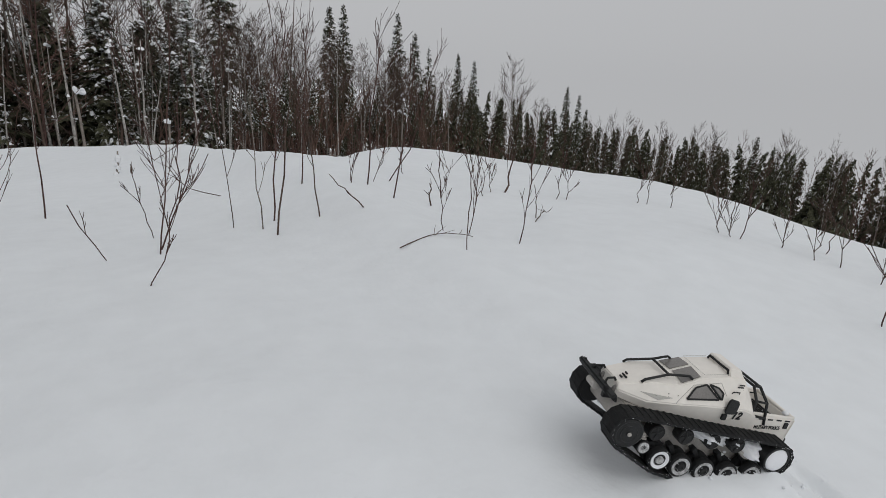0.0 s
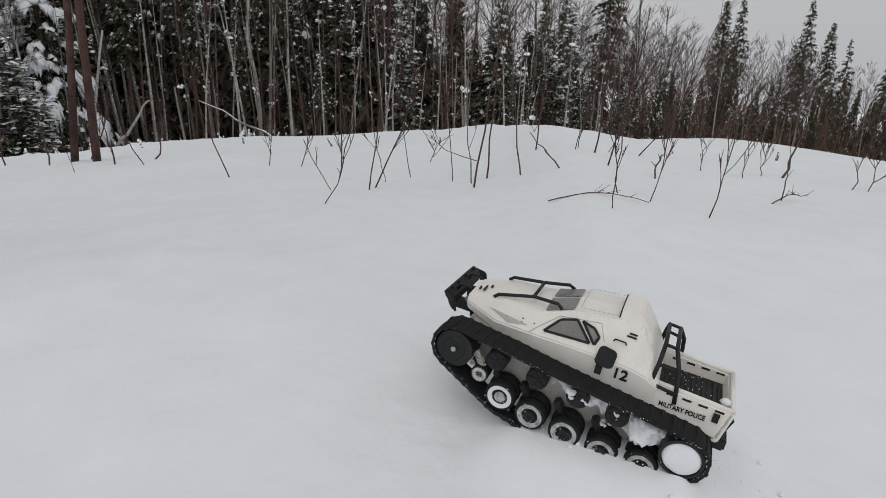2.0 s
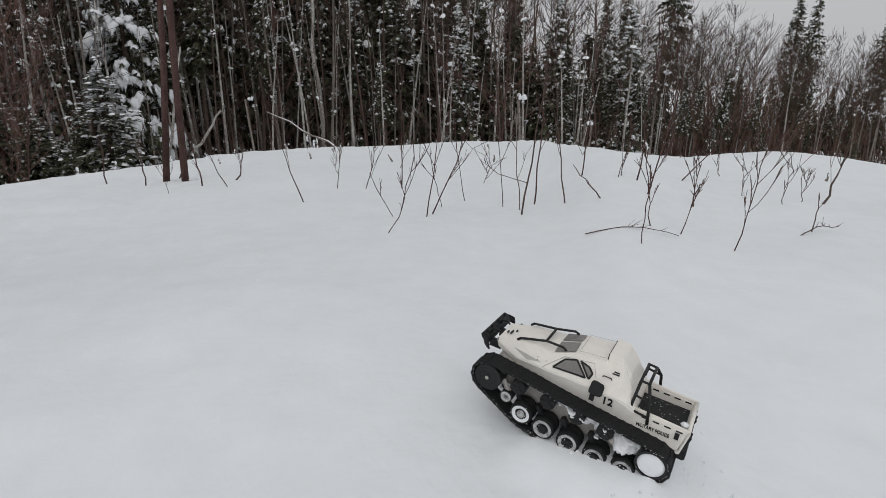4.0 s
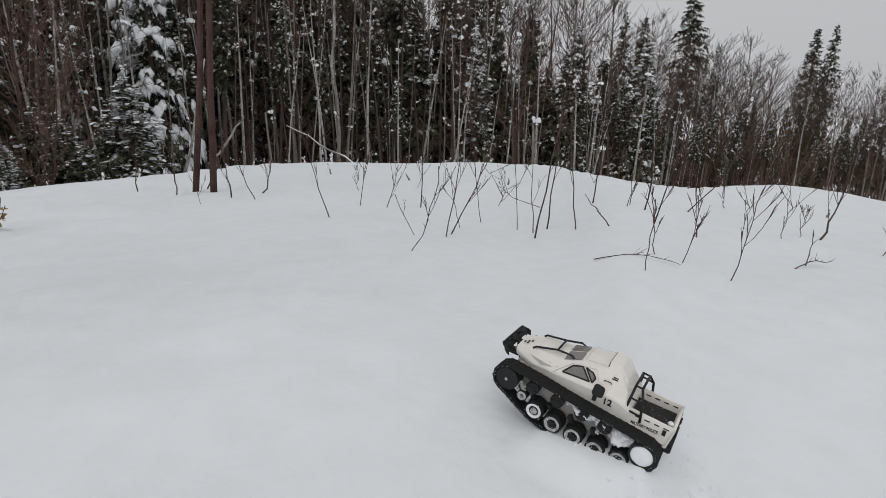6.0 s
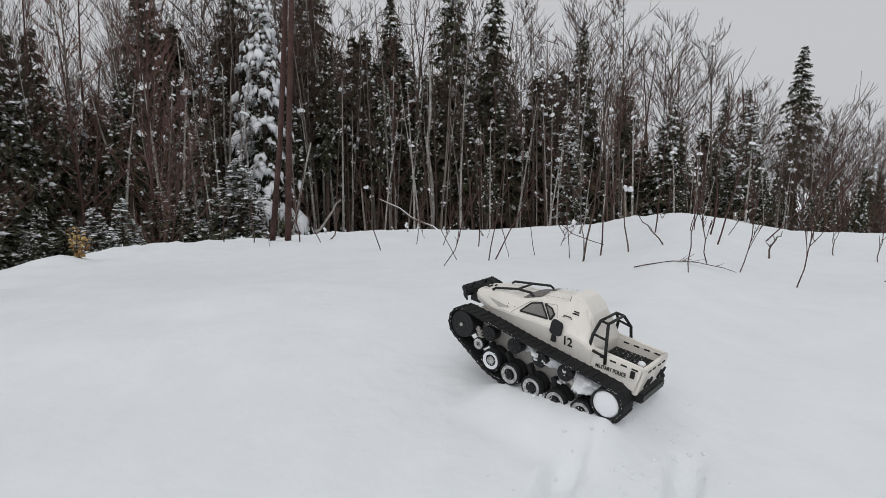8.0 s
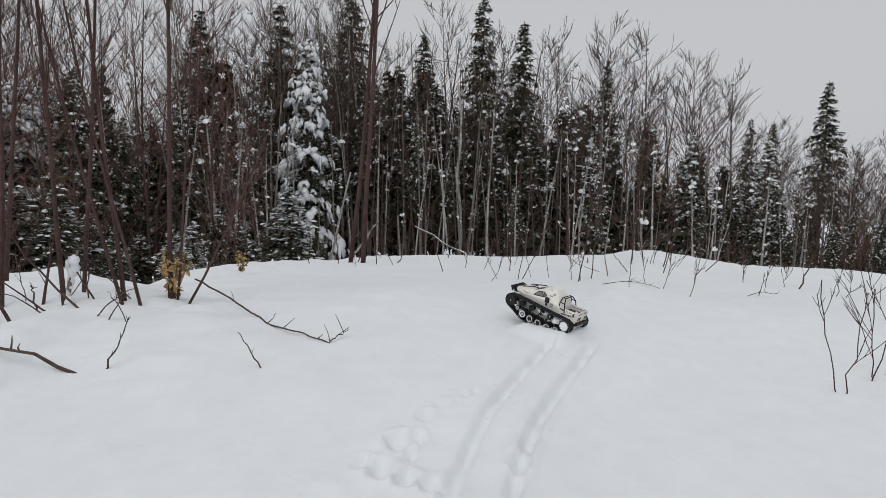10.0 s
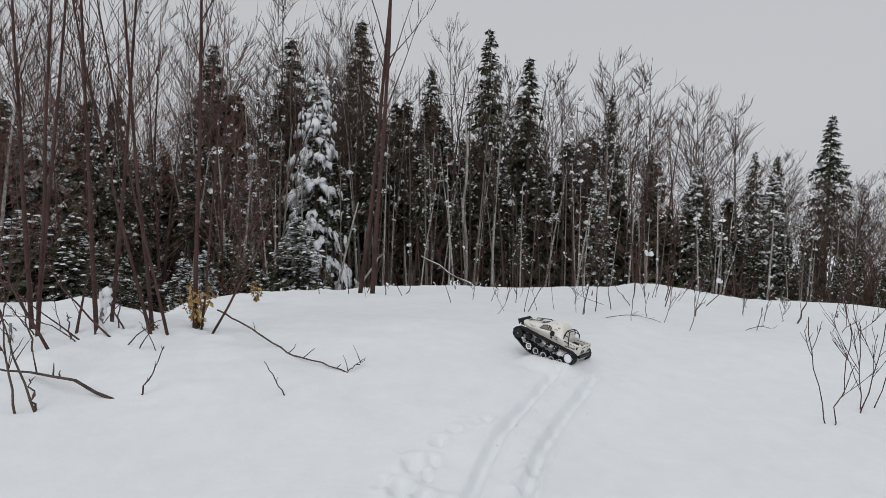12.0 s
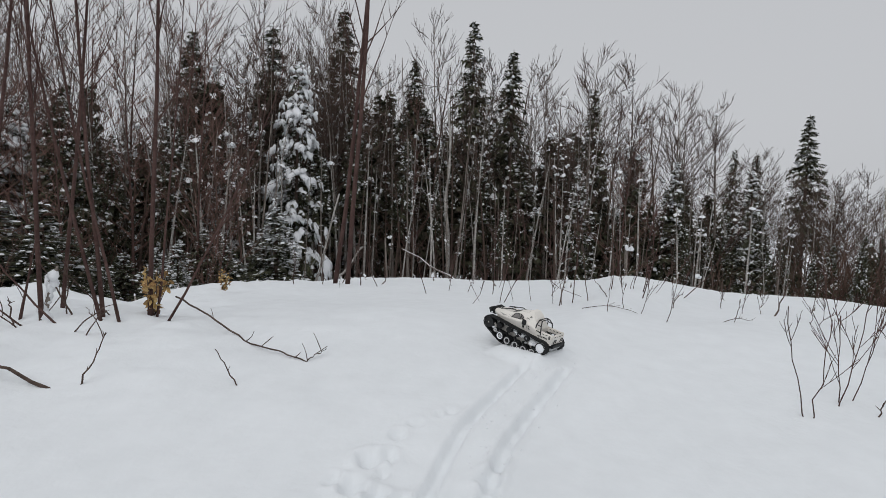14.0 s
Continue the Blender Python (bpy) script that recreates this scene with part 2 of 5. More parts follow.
def hill(x, y):
    """Height of the snow: a slope up to a soft crest, falling away behind it."""
    dx, dy = x - CENTRE[0], y - CENTRE[1]
    d, az = math.hypot(dx, dy), math.degrees(math.atan2(dx, dy))
    k = az - CREST_AT[0]
    i = int(k)
    f = k - i
    far, high = CREST_FAR[i] * (1 - f) + CREST_FAR[i + 1] * f, CREST_HIGH[i] * (1 - f) + CREST_HIGH[i + 1] * f
    top = slope(CENTRE[0] + far * dx / max(d, 1e-6), CENTRE[1] + far * dy / max(d, 1e-6))
    z = slope(x, y) + (high - top) * min(1.0, d / far) ** 2
    east = smooth_step(45, 90, az)
    ahead = smooth_step(-120, -60, az) * (1 - smooth_step(125, 165, az))
    over = d - far
    z -= ahead * (0.30 * soft_plus(over, 0.12) - (0.21 - 0.2 * east) * soft_plus(over - 4, 0.8) - 0.12 * (1 - east) * soft_plus(over - 70, 6))
    r = math.hypot(x, y)
    if r < 0.3:                                        # the tracks have sunk in a little
        v = UNSTANCE @ Vector((x, y, z))
        lip = float(np.interp(v.x, (-0.14, -0.094, -0.052, -0.01, 0.031, 0.069, 0.10), (0.012, 0.005, 0.001, -0.006, -0.009, -0.012, -0.020)))
        share = smooth_step(-0.19, -0.14, v.x) * (1 - smooth_step(0.03, 0.10, v.x)) * (1 - smooth_step(0.075, 0.17, abs(v.y - 0.02)))
        z += share * max(0.0, lip - v.z)
    if r < 60:
        z += 0.003 * math.exp(-(r / 0.35) ** 4) * noise.noise(Vector((x * 40, y * 40, 2.2)))
        z += 0.035 * min(1, r / 2.5) * noise.noise(Vector((x * 0.55, y * 0.55, 3.1)))
        z += 0.012 * smooth_step(0.25, 0.8, r) * noise.noise(Vector((x * 2.3, y * 2.3, 7.7)))
        z += 0.004 * smooth_step(0.2, 0.5, r) * noise.noise(Vector((x * 9, y * 9, 1.7)))
        z += 0.010 * smooth_step(0.35, 0.9, r) * smooth_step(-0.5, 0.6, -x) * noise.noise(Vector((x * 5.5, y * 5.5, 9.4)))
        west = smooth_step(1.0, 1.7, -x) * smooth_step(-0.9, -0.2, y)
        z += west * (1 - smooth_step(2.9, 4.0, -x)) * (0.085 * max(0.0, noise.noise(Vector((x * 3.6, y * 3.6, 5.2)))) + 0.030 * (1 - smooth_step(2.2, 2.9, -x)) * max(0.0, noise.noise(Vector((x * 9.5, y * 9.5, 2.6)))))
    return z


RUT_LINE = [rut_point(i / 90) for i in range(91)]


# paw prints beside the tracks: place, radius, depth
SCUFFS = [(-0.56, -0.88, 0.036, 0.022), (-0.51, -0.86, 0.028, 0.018), (-0.59, -1.0, 0.034, 0.024), (-0.53, -1.03, 0.032, 0.022), (-0.47, -1.05, 0.030, 0.014), (-0.49, -0.75, 0.026, 0.014),
          (-0.44, -0.68, 0.022, 0.010), (-0.33, -0.60, 0.024, 0.008), (-0.37, -0.62, 0.020, 0.006), (-0.25, -0.94, 0.035, 0.016), (-0.21, -0.86, 0.026, 0.010),
          (-0.52, -0.93, 0.018, 0.012), (-0.64, -0.97, 0.026, 0.010), (-0.72, -1.12, 0.05, 0.010)]


def pressed(x, y):
    """How deep the two tracks and a few scuffs are pressed into the snow."""
    if y > 0 or y < -3 or abs(x) > 1.2:
        return 0.0
    d, side = min((math.hypot(x - p[0], y - p[1]), i) for i, p in enumerate(RUT_LINE))
    deep = 0.0
    off = abs(d - 0.070)
    deep += 0.026 * (1 - smooth_step(0.014, 0.023, off)) - 0.009 * math.exp(-((off - 0.031) / 0.009) ** 2)
    deep *= smooth_step(-3.0, -1.8, y) * (1 - smooth_step(-0.24, -0.15, y)) * (0.75 + 0.5 * noise.noise(Vector((x * 14, y * 14, 0))))
    for fx, fy, fr, dp in SCUFFS:
        wx, wy = x - fx + 0.012 * noise.noise(Vector((x * 30, y * 30, 4.0))), y - fy + 0.012 * noise.noise(Vector((x * 30, y * 30, 8.0)))
        q = math.hypot(wx, wy * 0.8) / fr
        deep += dp * ((1 - smooth_step(0.45, 1.0, q)) - 0.35 * math.exp(-((q - 1.25) / 0.3) ** 2))
    return deep


def ground_lines(lo, hi, fine=0.010, growth=1.055, reach=445):
    """Grid lines: fine from lo to hi, then ever wider apart."""
    out, step, d = [], fine, 0.0
    while d < reach:
        step *= growth
        d += step
        out.append(d)
    return [lo - d for d in reversed(out)] + list(np.linspace(lo, hi, int((hi - lo) / fine) + 1)) + [hi + d for d in out]


def build_ground():
    gx, gy = ground_lines(-0.72, 0.28), ground_lines(-1.2, 0.26)
    verts = [(x, y, hill(x, y) - pressed(x, y)) for y in gy for x in gx]
    n, rows = len(gx), len(gy)
    faces = [(j * n + i, j * n + i + 1, (j + 1) * n + i + 1, (j + 1) * n + i) for j in range(rows - 1) for i in range(n - 1)]
    me = bpy.data.meshes.new("ground")
    me.from_pydata(verts, [], faces)
    me.materials.append(SNOW)
    me.polygons.foreach_set("use_smooth", [True] * len(me.polygons))
    return tagged(new("ground", me), "deep smooth fresh snow over a rounded hill", "snow", kind="structure")


build_ground()


# ---------- trees ----------
def sway(rng, p, d, length, steps, wander, lift=0.0):
    """A wandering polyline from p along d."""
    pts, p, d = [Vector(p)], Vector(p), Vector(d).normalized()
    for _ in range(steps):
        d = (d + Vector((rng.uniform(-1, 1), rng.uniform(-1, 1), rng.uniform(-1, 1) + lift)) * wander).normalized()
        p = p + d * (length / steps)
        pts.append(p.copy())
    return pts


def along(pts, f):
    k = f * (len(pts) - 1)
    i = min(int(k), len(pts) - 2)
    return pts[i].lerp(pts[i + 1], k - i), (pts[i + 1] - pts[i]).normalized()


def bare_tree(seed, height, radius, bark, label, crown_from=0.35, limbs=22, spread=0.42, forks=6, lean=0.03, snow=0):
    """A leafless broadleaf: tapered trunk, rising limbs, twigs."""
    rng = random.Random(seed)
    root = new("bare_tree")
    stem = sway(rng, (0, 0, -0.3), (rng.uniform(-lean, lean), rng.uniform(-lean, lean), 1), height + 0.3, 12, 0.035, 0.6)
    t = Shape()
    t.tube(stem, [radius * (1 - 0.93 * (i / 12) ** 0.9) for i in range(13)], 7)
    part("trunk", t, bark, root, smooth=True)
    c, s = Shape(), Shape()
    for k in range(limbs):
        f = crown_from + (0.97 - crown_from) * (k + rng.random()) / limbs
        p, d = along(stem, f)
        a, up = rng.uniform(0, 2 * math.pi), rng.uniform(0.35, 1.5)
        way = Vector((math.cos(a), math.sin(a), up))
        ln = height * spread * (1.08 - f) * rng.uniform(0.6, 1.15) + 0.25
        limb = sway(rng, p, way, ln, 4, 0.16, 0.5)
        r = radius * (1.05 - f) * 0.42
        c.tube(limb, [max(0.0035, r * (1 - i / 4.5)) for i in range(5)], 3, False)
        for _ in range(forks):
            g = rng.uniform(0.25, 1.0)
            q, dd = along(limb, g)
            w = (dd + Vector((rng.uniform(-1, 1), rng.uniform(-1, 1), rng.uniform(0, 0.9))) * 0.75).normalized()
            tw = sway(rng, q, w, ln * rng.uniform(0.22, 0.5), 2, 0.16, 0.5)
            c.tube(tw, [0.0045, 0.0036, 0.0022], 3, False)
            if forks > 4 and rng.random() < 0.6:
                q2, d2 = along(tw, rng.uniform(0.3, 0.9))
                c.tube(sway(rng, q2, d2 + Vector((rng.uniform(-1, 1), rng.uniform(-1, 1), 0.6)) * 0.7, ln * 0.22, 1, 0.15, 0.4), [0.003, 0.002], 3, False)
        if rng.random() < snow:
            q, dd = along(limb, rng.uniform(0.1, 0.7))
            s.clod(q, rng.uniform(0.03, 0.07), rng, 3, 0.7)
    crown = part("crown", c, TWIG_RED if bark == BARK_RED else BARK, root)
    if s.v:
        tagged(part("snow", s, SNOW_CLUMP, crown, "clumps of snow on the twigs", smooth=True), kind="stuff")
    return tagged(root, label, "tree", "forest trees")


def spruce(seed, height, width, label, snow=0.2, needles=None, bare_below=0.06, boughs=215, ragged=0.25, fine=1.0, heavy=False, wide=0.26):
    """A spruce: trunk, drooping needled boughs at uneven heights, pats and clods of snow."""
    rng = random.Random(seed)
    root = new("spruce_tree")
    t = Shape()
    t.tube([(0, 0, -0.4), (0.01, 0, height * 0.3), (0, 0.01, height * 0.7), (0, 0, height)],
           [0.016 * height, 0.012 * height, 0.007 * height, 0.006], 7)
    part("trunk", t, BARK, root, smooth=True)
    c, s = Shape(), Shape()
    wave = [rng.uniform(0.72, 1.18) for _ in range(14)]
    for k in range(boughs):
        f = bare_below + (0.99 - bare_below) * min(1.0, ((k + rng.random()) / boughs) ** 0.80 + rng.uniform(-0.015, 0.015))
        f = max(bare_below, min(0.99, f))
        gap = wave[int(f * 13)]
        reach = (width * 1.1 * (1 - f) ** 0.88 * (0.40 + 0.60 * min(1, f / 0.16)) * gap + 0.07)
        a = rng.uniform(0, 2 * math.pi)
        ln = reach * rng.uniform(1 - 2 * ragged * (1.1 - f), 1.12)
        out = Vector((math.cos(a), math.sin(a), 0))
        side = Vector((-out.y, out.x, 0))
        fall = 0.72 - 0.62 * f + rng.uniform(-0.25, 0.25)
        base = Vector((0, 0, f * height))
        tip = base + out * ln - Vector((0, 0, ln * fall))
        mid = base.lerp(tip, 0.55) + Vector((0, 0, ln * rng.uniform(-0.02, 0.12)))
        tip = tip + Vector((0, 0, ln * 0.06))
        line = [base, mid, tip]
        c.tube([base, tip], [0.010, 0.003], 3, False)
        sprays = (4 if f < 0.72 else 6) + int(ln * 6 * fine)
        for q in range(sprays):
            g = 0.12 + 0.88 * (q + rng.random()) / sprays
            p, d = along(line, min(g, 0.999))
            sz = (0.12 + 0.20 * ln * (1.1 - 0.55 * g)) * rng.uniform(0.6, 1.25) * (1 - 0.36 * f) / fine ** 0.6
            for sg in (-1, 1):
                w = (d * rng.uniform(0.4, 1.1) + side * sg * rng.uniform(0.3, 1.0) + Vector((0, 0, rng.uniform(-1.0, 0.15)))).normalized()
                e = w.cross(Vector((rng.uniform(-0.6, 0.6), rng.uniform(-0.6, 0.6), 1)) + out * 0.3).normalized() * sz * wide
                c.add([p + e * rng.uniform(0.6, 1.1), p + w * sz, p - e * rng.uniform(0.6, 1.1)], [(0, 1, 2)])
            if rng.random() < snow * 0.8:
                r = rng.uniform(0.024, 0.085) * (0.7 + 0.5 * min(1, ln))
                s.pat(p + side * rng.uniform(-0.5, 0.5) * sz + Vector((0, 0, r * 0.3 - sz * 0.1)), out * r * rng.uniform(0.8, 1.9), side * r * rng.uniform(0.6, 1.3), r * rng.uniform(0.5, 1.1), rng)
        if heavy and gap > 0.80 and rng.random() < 0.40 + 0.55 * (0.5 + 0.5 * math.cos(a - 4.2)):
            for h in range(3):
                p, _d = along(line, rng.uniform(0.5, 0.999))
                r = rng.uniform(0.22, 0.58) * (0.28 + 0.87 * min(1.0, ln)) * (0.65 if h else 1.0)
                s.drape(p + out * 0.10 + side * rng.gauss(0, 0.10 + 0.1 * h) + Vector((0, 0, 0.2 * r)), out, r * rng.uniform(0.8, 1.3), r * rng.uniform(0.32, 0.58), r * rng.uniform(0.15, 0.3), rng)
        elif rng.random() < snow * 0.45:
            p, _d = along(line, rng.uniform(0.5, 0.999))
            r = rng.uniform(0.03, 0.11) * (1.2 - 0.7 * f)
            s.clod(p, r, rng, 5, 1.0)
    crown = part("crown", c, needles or NEEDLES, root)
    if s.v:
        tagged(part("snow", s, SNOW_CLUMP, crown, "clods of snow weighing down the boughs", smooth=True), kind="stuff")
    return tagged(root, label, "tree", "forest trees")


def pole_tree(seed, height, radius, bark, label, snow=0.0):
    """A slim straight trunk of the thicket with short dead twigs and a small top."""
    rng = random.Random(seed)
    root = new("slim_tree")
    stem = sway(rng, (0, 0, -0.3), (rng.uniform(-0.05, 0.05), rng.uniform(-0.05, 0.05), 1), height + 0.3, 9, 0.03, 0.4)
    t = Shape()
    t.tube(stem, [radius * (1 - 0.8 * (i / 9)) for i in range(10)], 6)
    part("trunk", t, bark, root, smooth=True)
    c, s = Shape(), Shape()
    for k in range(26):
        f = rng.uniform(0.12, 0.98)
        p, d = along(stem, f)
        a = rng.uniform(0, 2 * math.pi)
        ln = rng.uniform(0.25, 0.8) * (1.2 - 0.5 * f)
        tw = sway(rng, p, (math.cos(a), math.sin(a), rng.uniform(-0.1, 0.9)), ln, 3, 0.2, 0.2)
        c.tube(tw, [0.008, 0.006, 0.005, 0.003], 3, False)
        if rng.random() < snow:
            q, _ = along(tw, rng.uniform(0, 0.5))
            s.clod(q, rng.uniform(0.03, 0.07), rng, 3, 0.9)
    crown = tagged(part("crown", c, BARK, root), kind="stuff")
    if s.v:
        tagged(part("snow", s, SNOW_CLUMP, crown, "clumps of snow", smooth=True), kind="stuff")
    return tagged(root, label, "tree", "forest trees")


SPRUCES = [
    spruce(11, 6.0, 1.34, "tall dark green spruce dusted with snow", 0.15, bare_below=0.40, wide=0.32),
    spruce(12, 6.0, 1.16, "narrow dark spruce with ragged boughs", 0.13, ragged=0.35, wide=0.32, bare_below=0.46),
    spruce(13, 6.0, 1.25, "dark spruce with snow-loaded boughs", 0.38),
    spruce(14, 6.0, 0.95, "slender frosted spruce above the thicket", 0.20, NEEDLES_FROST, ragged=0.32),
    spruce(15, 6.0, 1.45, "broad dark spruce with boughs to the ground", 0.15, ragged=0.32, wide=0.32),
]
DEEP = []
BARES = [
    bare_tree(21, 6.0, 0.050, BARK_GREY, "leafless grey tree with rising branches", 0.42, 42, 0.36, 7, snow=0.25),
    bare_tree(22, 6.0, 0.046, BARK_RED, "leafless reddish-brown tree with fine twigs", 0.25, 34, 0.30, 7),
    bare_tree(23, 6.0, 0.044, BARK_PALE, "pale-barked leafless birch tree", 0.45, 26, 0.34),
    bare_tree(24, 6.0, 0.048, BARK_GREY, "leafless tree with a broad twiggy crown", 0.45, 40, 0.42, 8),
    bare_tree(25, 6.0, 0.042, BARK, "leafless tree with snow caught in its twigs", 0.22, 30, 0.30, 6, snow=0.8),
    bare_tree(26, 6.0, 0.020, BARK_RED, "slender reddish leafless tree with upright twigs", 0.08, 36, 0.26, 7, lean=0.14),
]
POLES = [
    pole_tree(31, 5.0, 0.044, BARK_PALE, "slim pale birch trunk", 0.12),
    pole_tree(32, 5.0, 0.038, BARK_GREY, "slim grey trunk with dead twigs", 0.14),
    pole_tree(33, 5.0, 0.040, BARK, "slim dark trunk with dead twigs", 0.1),
    pole_tree(34, 4.0, 0.044, BARK_PALE, "slim pale trunk with dead twigs and snow", 0.1),
]
STOCK = SPRUCES + BARES + POLES
TALL = {ob: (5.0 if ob in POLES[:3] else 4.0 if ob in POLES else 6.0) for ob in STOCK}
used = set()


WOOD = 2.2                                              # the plan of the wood below is drawn this much smaller


def outward(x, y, z):
    """A place of the wood's plan, carried out to its true distance; the east of it lies lower."""
    east = smooth_step(2, 34, math.degrees(math.atan2(x + 0.6, y + 1.0)))
    ex, ey, ez = (a + (b - a) * east for a, b in ((-0.49, -0.75), (-2.5, -0.3), (0.597, 0.49)))
    d, az = math.hypot(x - ex, y - ey), math.atan2(x - ex, y - ey) - radians(1.1) * east
    rise = math.atan2(z - ez, d) + radians(1.18 - 2.9 * east)
    return ex + WOOD * d * math.sin(az), ey + WOOD * d * math.cos(az), ez - 0.05 + 0.09 * east + WOOD * d * math.tan(rise)


def slant(x, y):
    """How the trees lean with the falling ground in the east: turns about x and y, in degrees."""
    az = math.atan2(x + 0.6, y + 1.0)
    lean = 7.0 * smooth_step(8, 40, math.degrees(az))
    return -lean * math.cos(az), lean * math.sin(az)


def upright(x, y, top, tall, wide):
    """Foot, height scale and width scale of a tree whose tip stands at x, y, top of the plan."""
    px, py, tip = outward(x, y, top)
    z = hill(px, py)
    h = max(1.5, tip - z)
    return px, py, z, h / tall, wide * max(0.6 * h, min(h, WOOD * max(0.8, top + 1.3))) / tall


def plant(kind, x, y, top=None, height=None, wide=1.0, lean=(0.0, 0.0), turn=None, rng=random):
    """Stands a tree on the snow, its tip at height top of the plan, or of a given height."""
    if height:
        px, py, _ = outward(x, y, 0)
        z, s = hill(px, py), WOOD * height / TALL[kind]
        w = s * wide
    else:
        px, py, z, s, w = upright(x, y, top, TALL[kind], wide)
    tx, ty = slant(x, y)
    m = pose(px, py, z, lean[0] + tx, lean[1] + ty, 0) @ pose(0, 0, 0, 0, 0, turn if turn is not None else rng.uniform(0, 360)) @ Matrix.Diagonal((w, w, s, 1))
    if kind in used:
        return copy_thing(kind, m @ Matrix.Diagonal((*(1 / c for c in kind.scale), 1)))
    used.add(kind)
    kind.matrix_basis = m
    return kind


S, B, P = SPRUCES, BARES, POLES
R = random.Random(5)

# the trees that stand out against the sky
plant(S[0], 0.6, 12.5, 5.3, wide=0.9, rng=R)
plant(S[1], 1.6, 12.4, 4.65, wide=0.9, rng=R)
plant(S[0], 16.3, 23.3, 6.7, wide=1.0, rng=R)
plant(S[3], 18.1, 23.6, 3.7, wide=1.0, rng=R)
plant(S[1], -2.7, 12.36, 5.4, rng=R)
plant(S[4], -4.1, 11.05, 4.6, rng=R)
plant(S[0], -5.7, 10.5, 4.2, rng=R)
plant(S[1], -0.95, 14.5, 4.8, rng=R)
plant(S[1], 3.8, 12.9, 4.1, wide=0.8, rng=R)
plant(S[2], 7.0, 11.6, 2.3, rng=R)
plant(S[2], 5.2, 11.4, 2.3, rng=R)
plant(S[3], -7.7, 8.36, 2.6, rng=R)
plant(B[3], -0.18, 13.5, 5.4, rng=R)
plant(B[0], 2.76, 13.2, 4.8, rng=R)
plant(B[3], 3.9, 13.4, 4.9, wide=1.2, rng=R)
plant(B[0], 4.93, 13.6, 5.0, wide=1.2, rng=R)
plant(B[3], 6.0, 13.2, 4.6, wide=1.2, rng=R)
plant(B[0], 6.9, 12.8, 4.2, wide=1.2, rng=R)
plant(B[1], -9.2, 9.8, 4.4, rng=R)
plant(B[1], -7.0, 10.4, 5.2, rng=R)
plant(B[0], -4.6, 11.6, 5.8, rng=R)
plant(S[0], 13.4, 23.9, 4.95, wide=0.85, rng=R)
plant(S[1], 14.1, 23.4, 4.75, rng=R)
plant(S[0], 22.5, 21.7, 4.85, wide=0.85, rng=R)
plant(S[1], 21.9, 22.1, 4.7, rng=R)
plant(S[0], 24.3, 19.6, 4.6, wide=0.85, rng=R)
plant(S[1], 24.9, 18.9, 3.6, rng=R)
plant(S[4], 26.2, 18.9, 3.0, wide=0.8, rng=R)
plant(S[1], 27.9, 18.1, 2.8, rng=R)
plant(S[0], 29.2, 17.8, 2.5, rng=R)
plant(B[3], 31.3, 16.2, 2.8, wide=1.5, rng=R)
plant(S[1], 36.2, 14.8, 1.4, rng=R)
plant(S[0], 36.6, 14.1, 0.9, rng=R)
plant(S[1], 36.8, 13.6, 0.0, rng=R)
plant(S[0], 40.7, 6.3, -1.1, wide=0.9, lean=(0, 7), rng=R)
plant(S[0], 41.0, 3.9, -0.9, wide=0.9, lean=(0, 9), rng=R)
plant(S[4], 41.1, 2.5, -1.7, wide=1.0, lean=(0, 9), rng=R)

# a spruce wrapped in snow, and its smaller neighbours
SNOWY = spruce(41, 6.0, 1.25, "spruce almost wholly wrapped in heavy clumps of snow", 0.4, NEEDLES, 0.03, 190, 0.3, heavy=True)
TALL[SNOWY] = 6.0
plant(SNOWY, -2.95, 8.6, 3.2, wide=0.74, turn=0, rng=R)
plant(S[2], -4.4, 8.5, 0.9, wide=1.1, rng=R)
plant(SNOWY, -8.3, 9.0, 2.4, wide=0.9, rng=R)
plant(SNOWY, -3.95, 7.9, 0.35, wide=1.0, rng=R)
plant(SNOWY, -6.4, 5.9, 1.9, wide=1.1, rng=R)


def edge(az):
    """Distance of the wood's edge by bearing, degrees left of north."""
    bearings = (-115, -90, -70, -50, -38, -28, -10, 10, 25, 45, 70, 110)
    reach = (44, 38, 31, 23, 17.5, 13.5, 12, 10.5, 9, 7.5, 8, 9)
    return float(np.interp(az, bearings, reach))


def roof(az):
    """Elevation of the wood's skyline in degrees by bearing."""
    bearings = (-115, -90, -76, -66, -58, -50, -42, -34, -30, -22, -10, 5, 20, 35, 60, 110)
    el = (-3.0, -2.2, -1.8, -0.4, 1.2, 3.4, 5.6, 6.6, 8.6, 13.0, 14.5, 16.0, 15.0, 13.7, 13, 10)
    return float(np.interp(az, bearings, el))


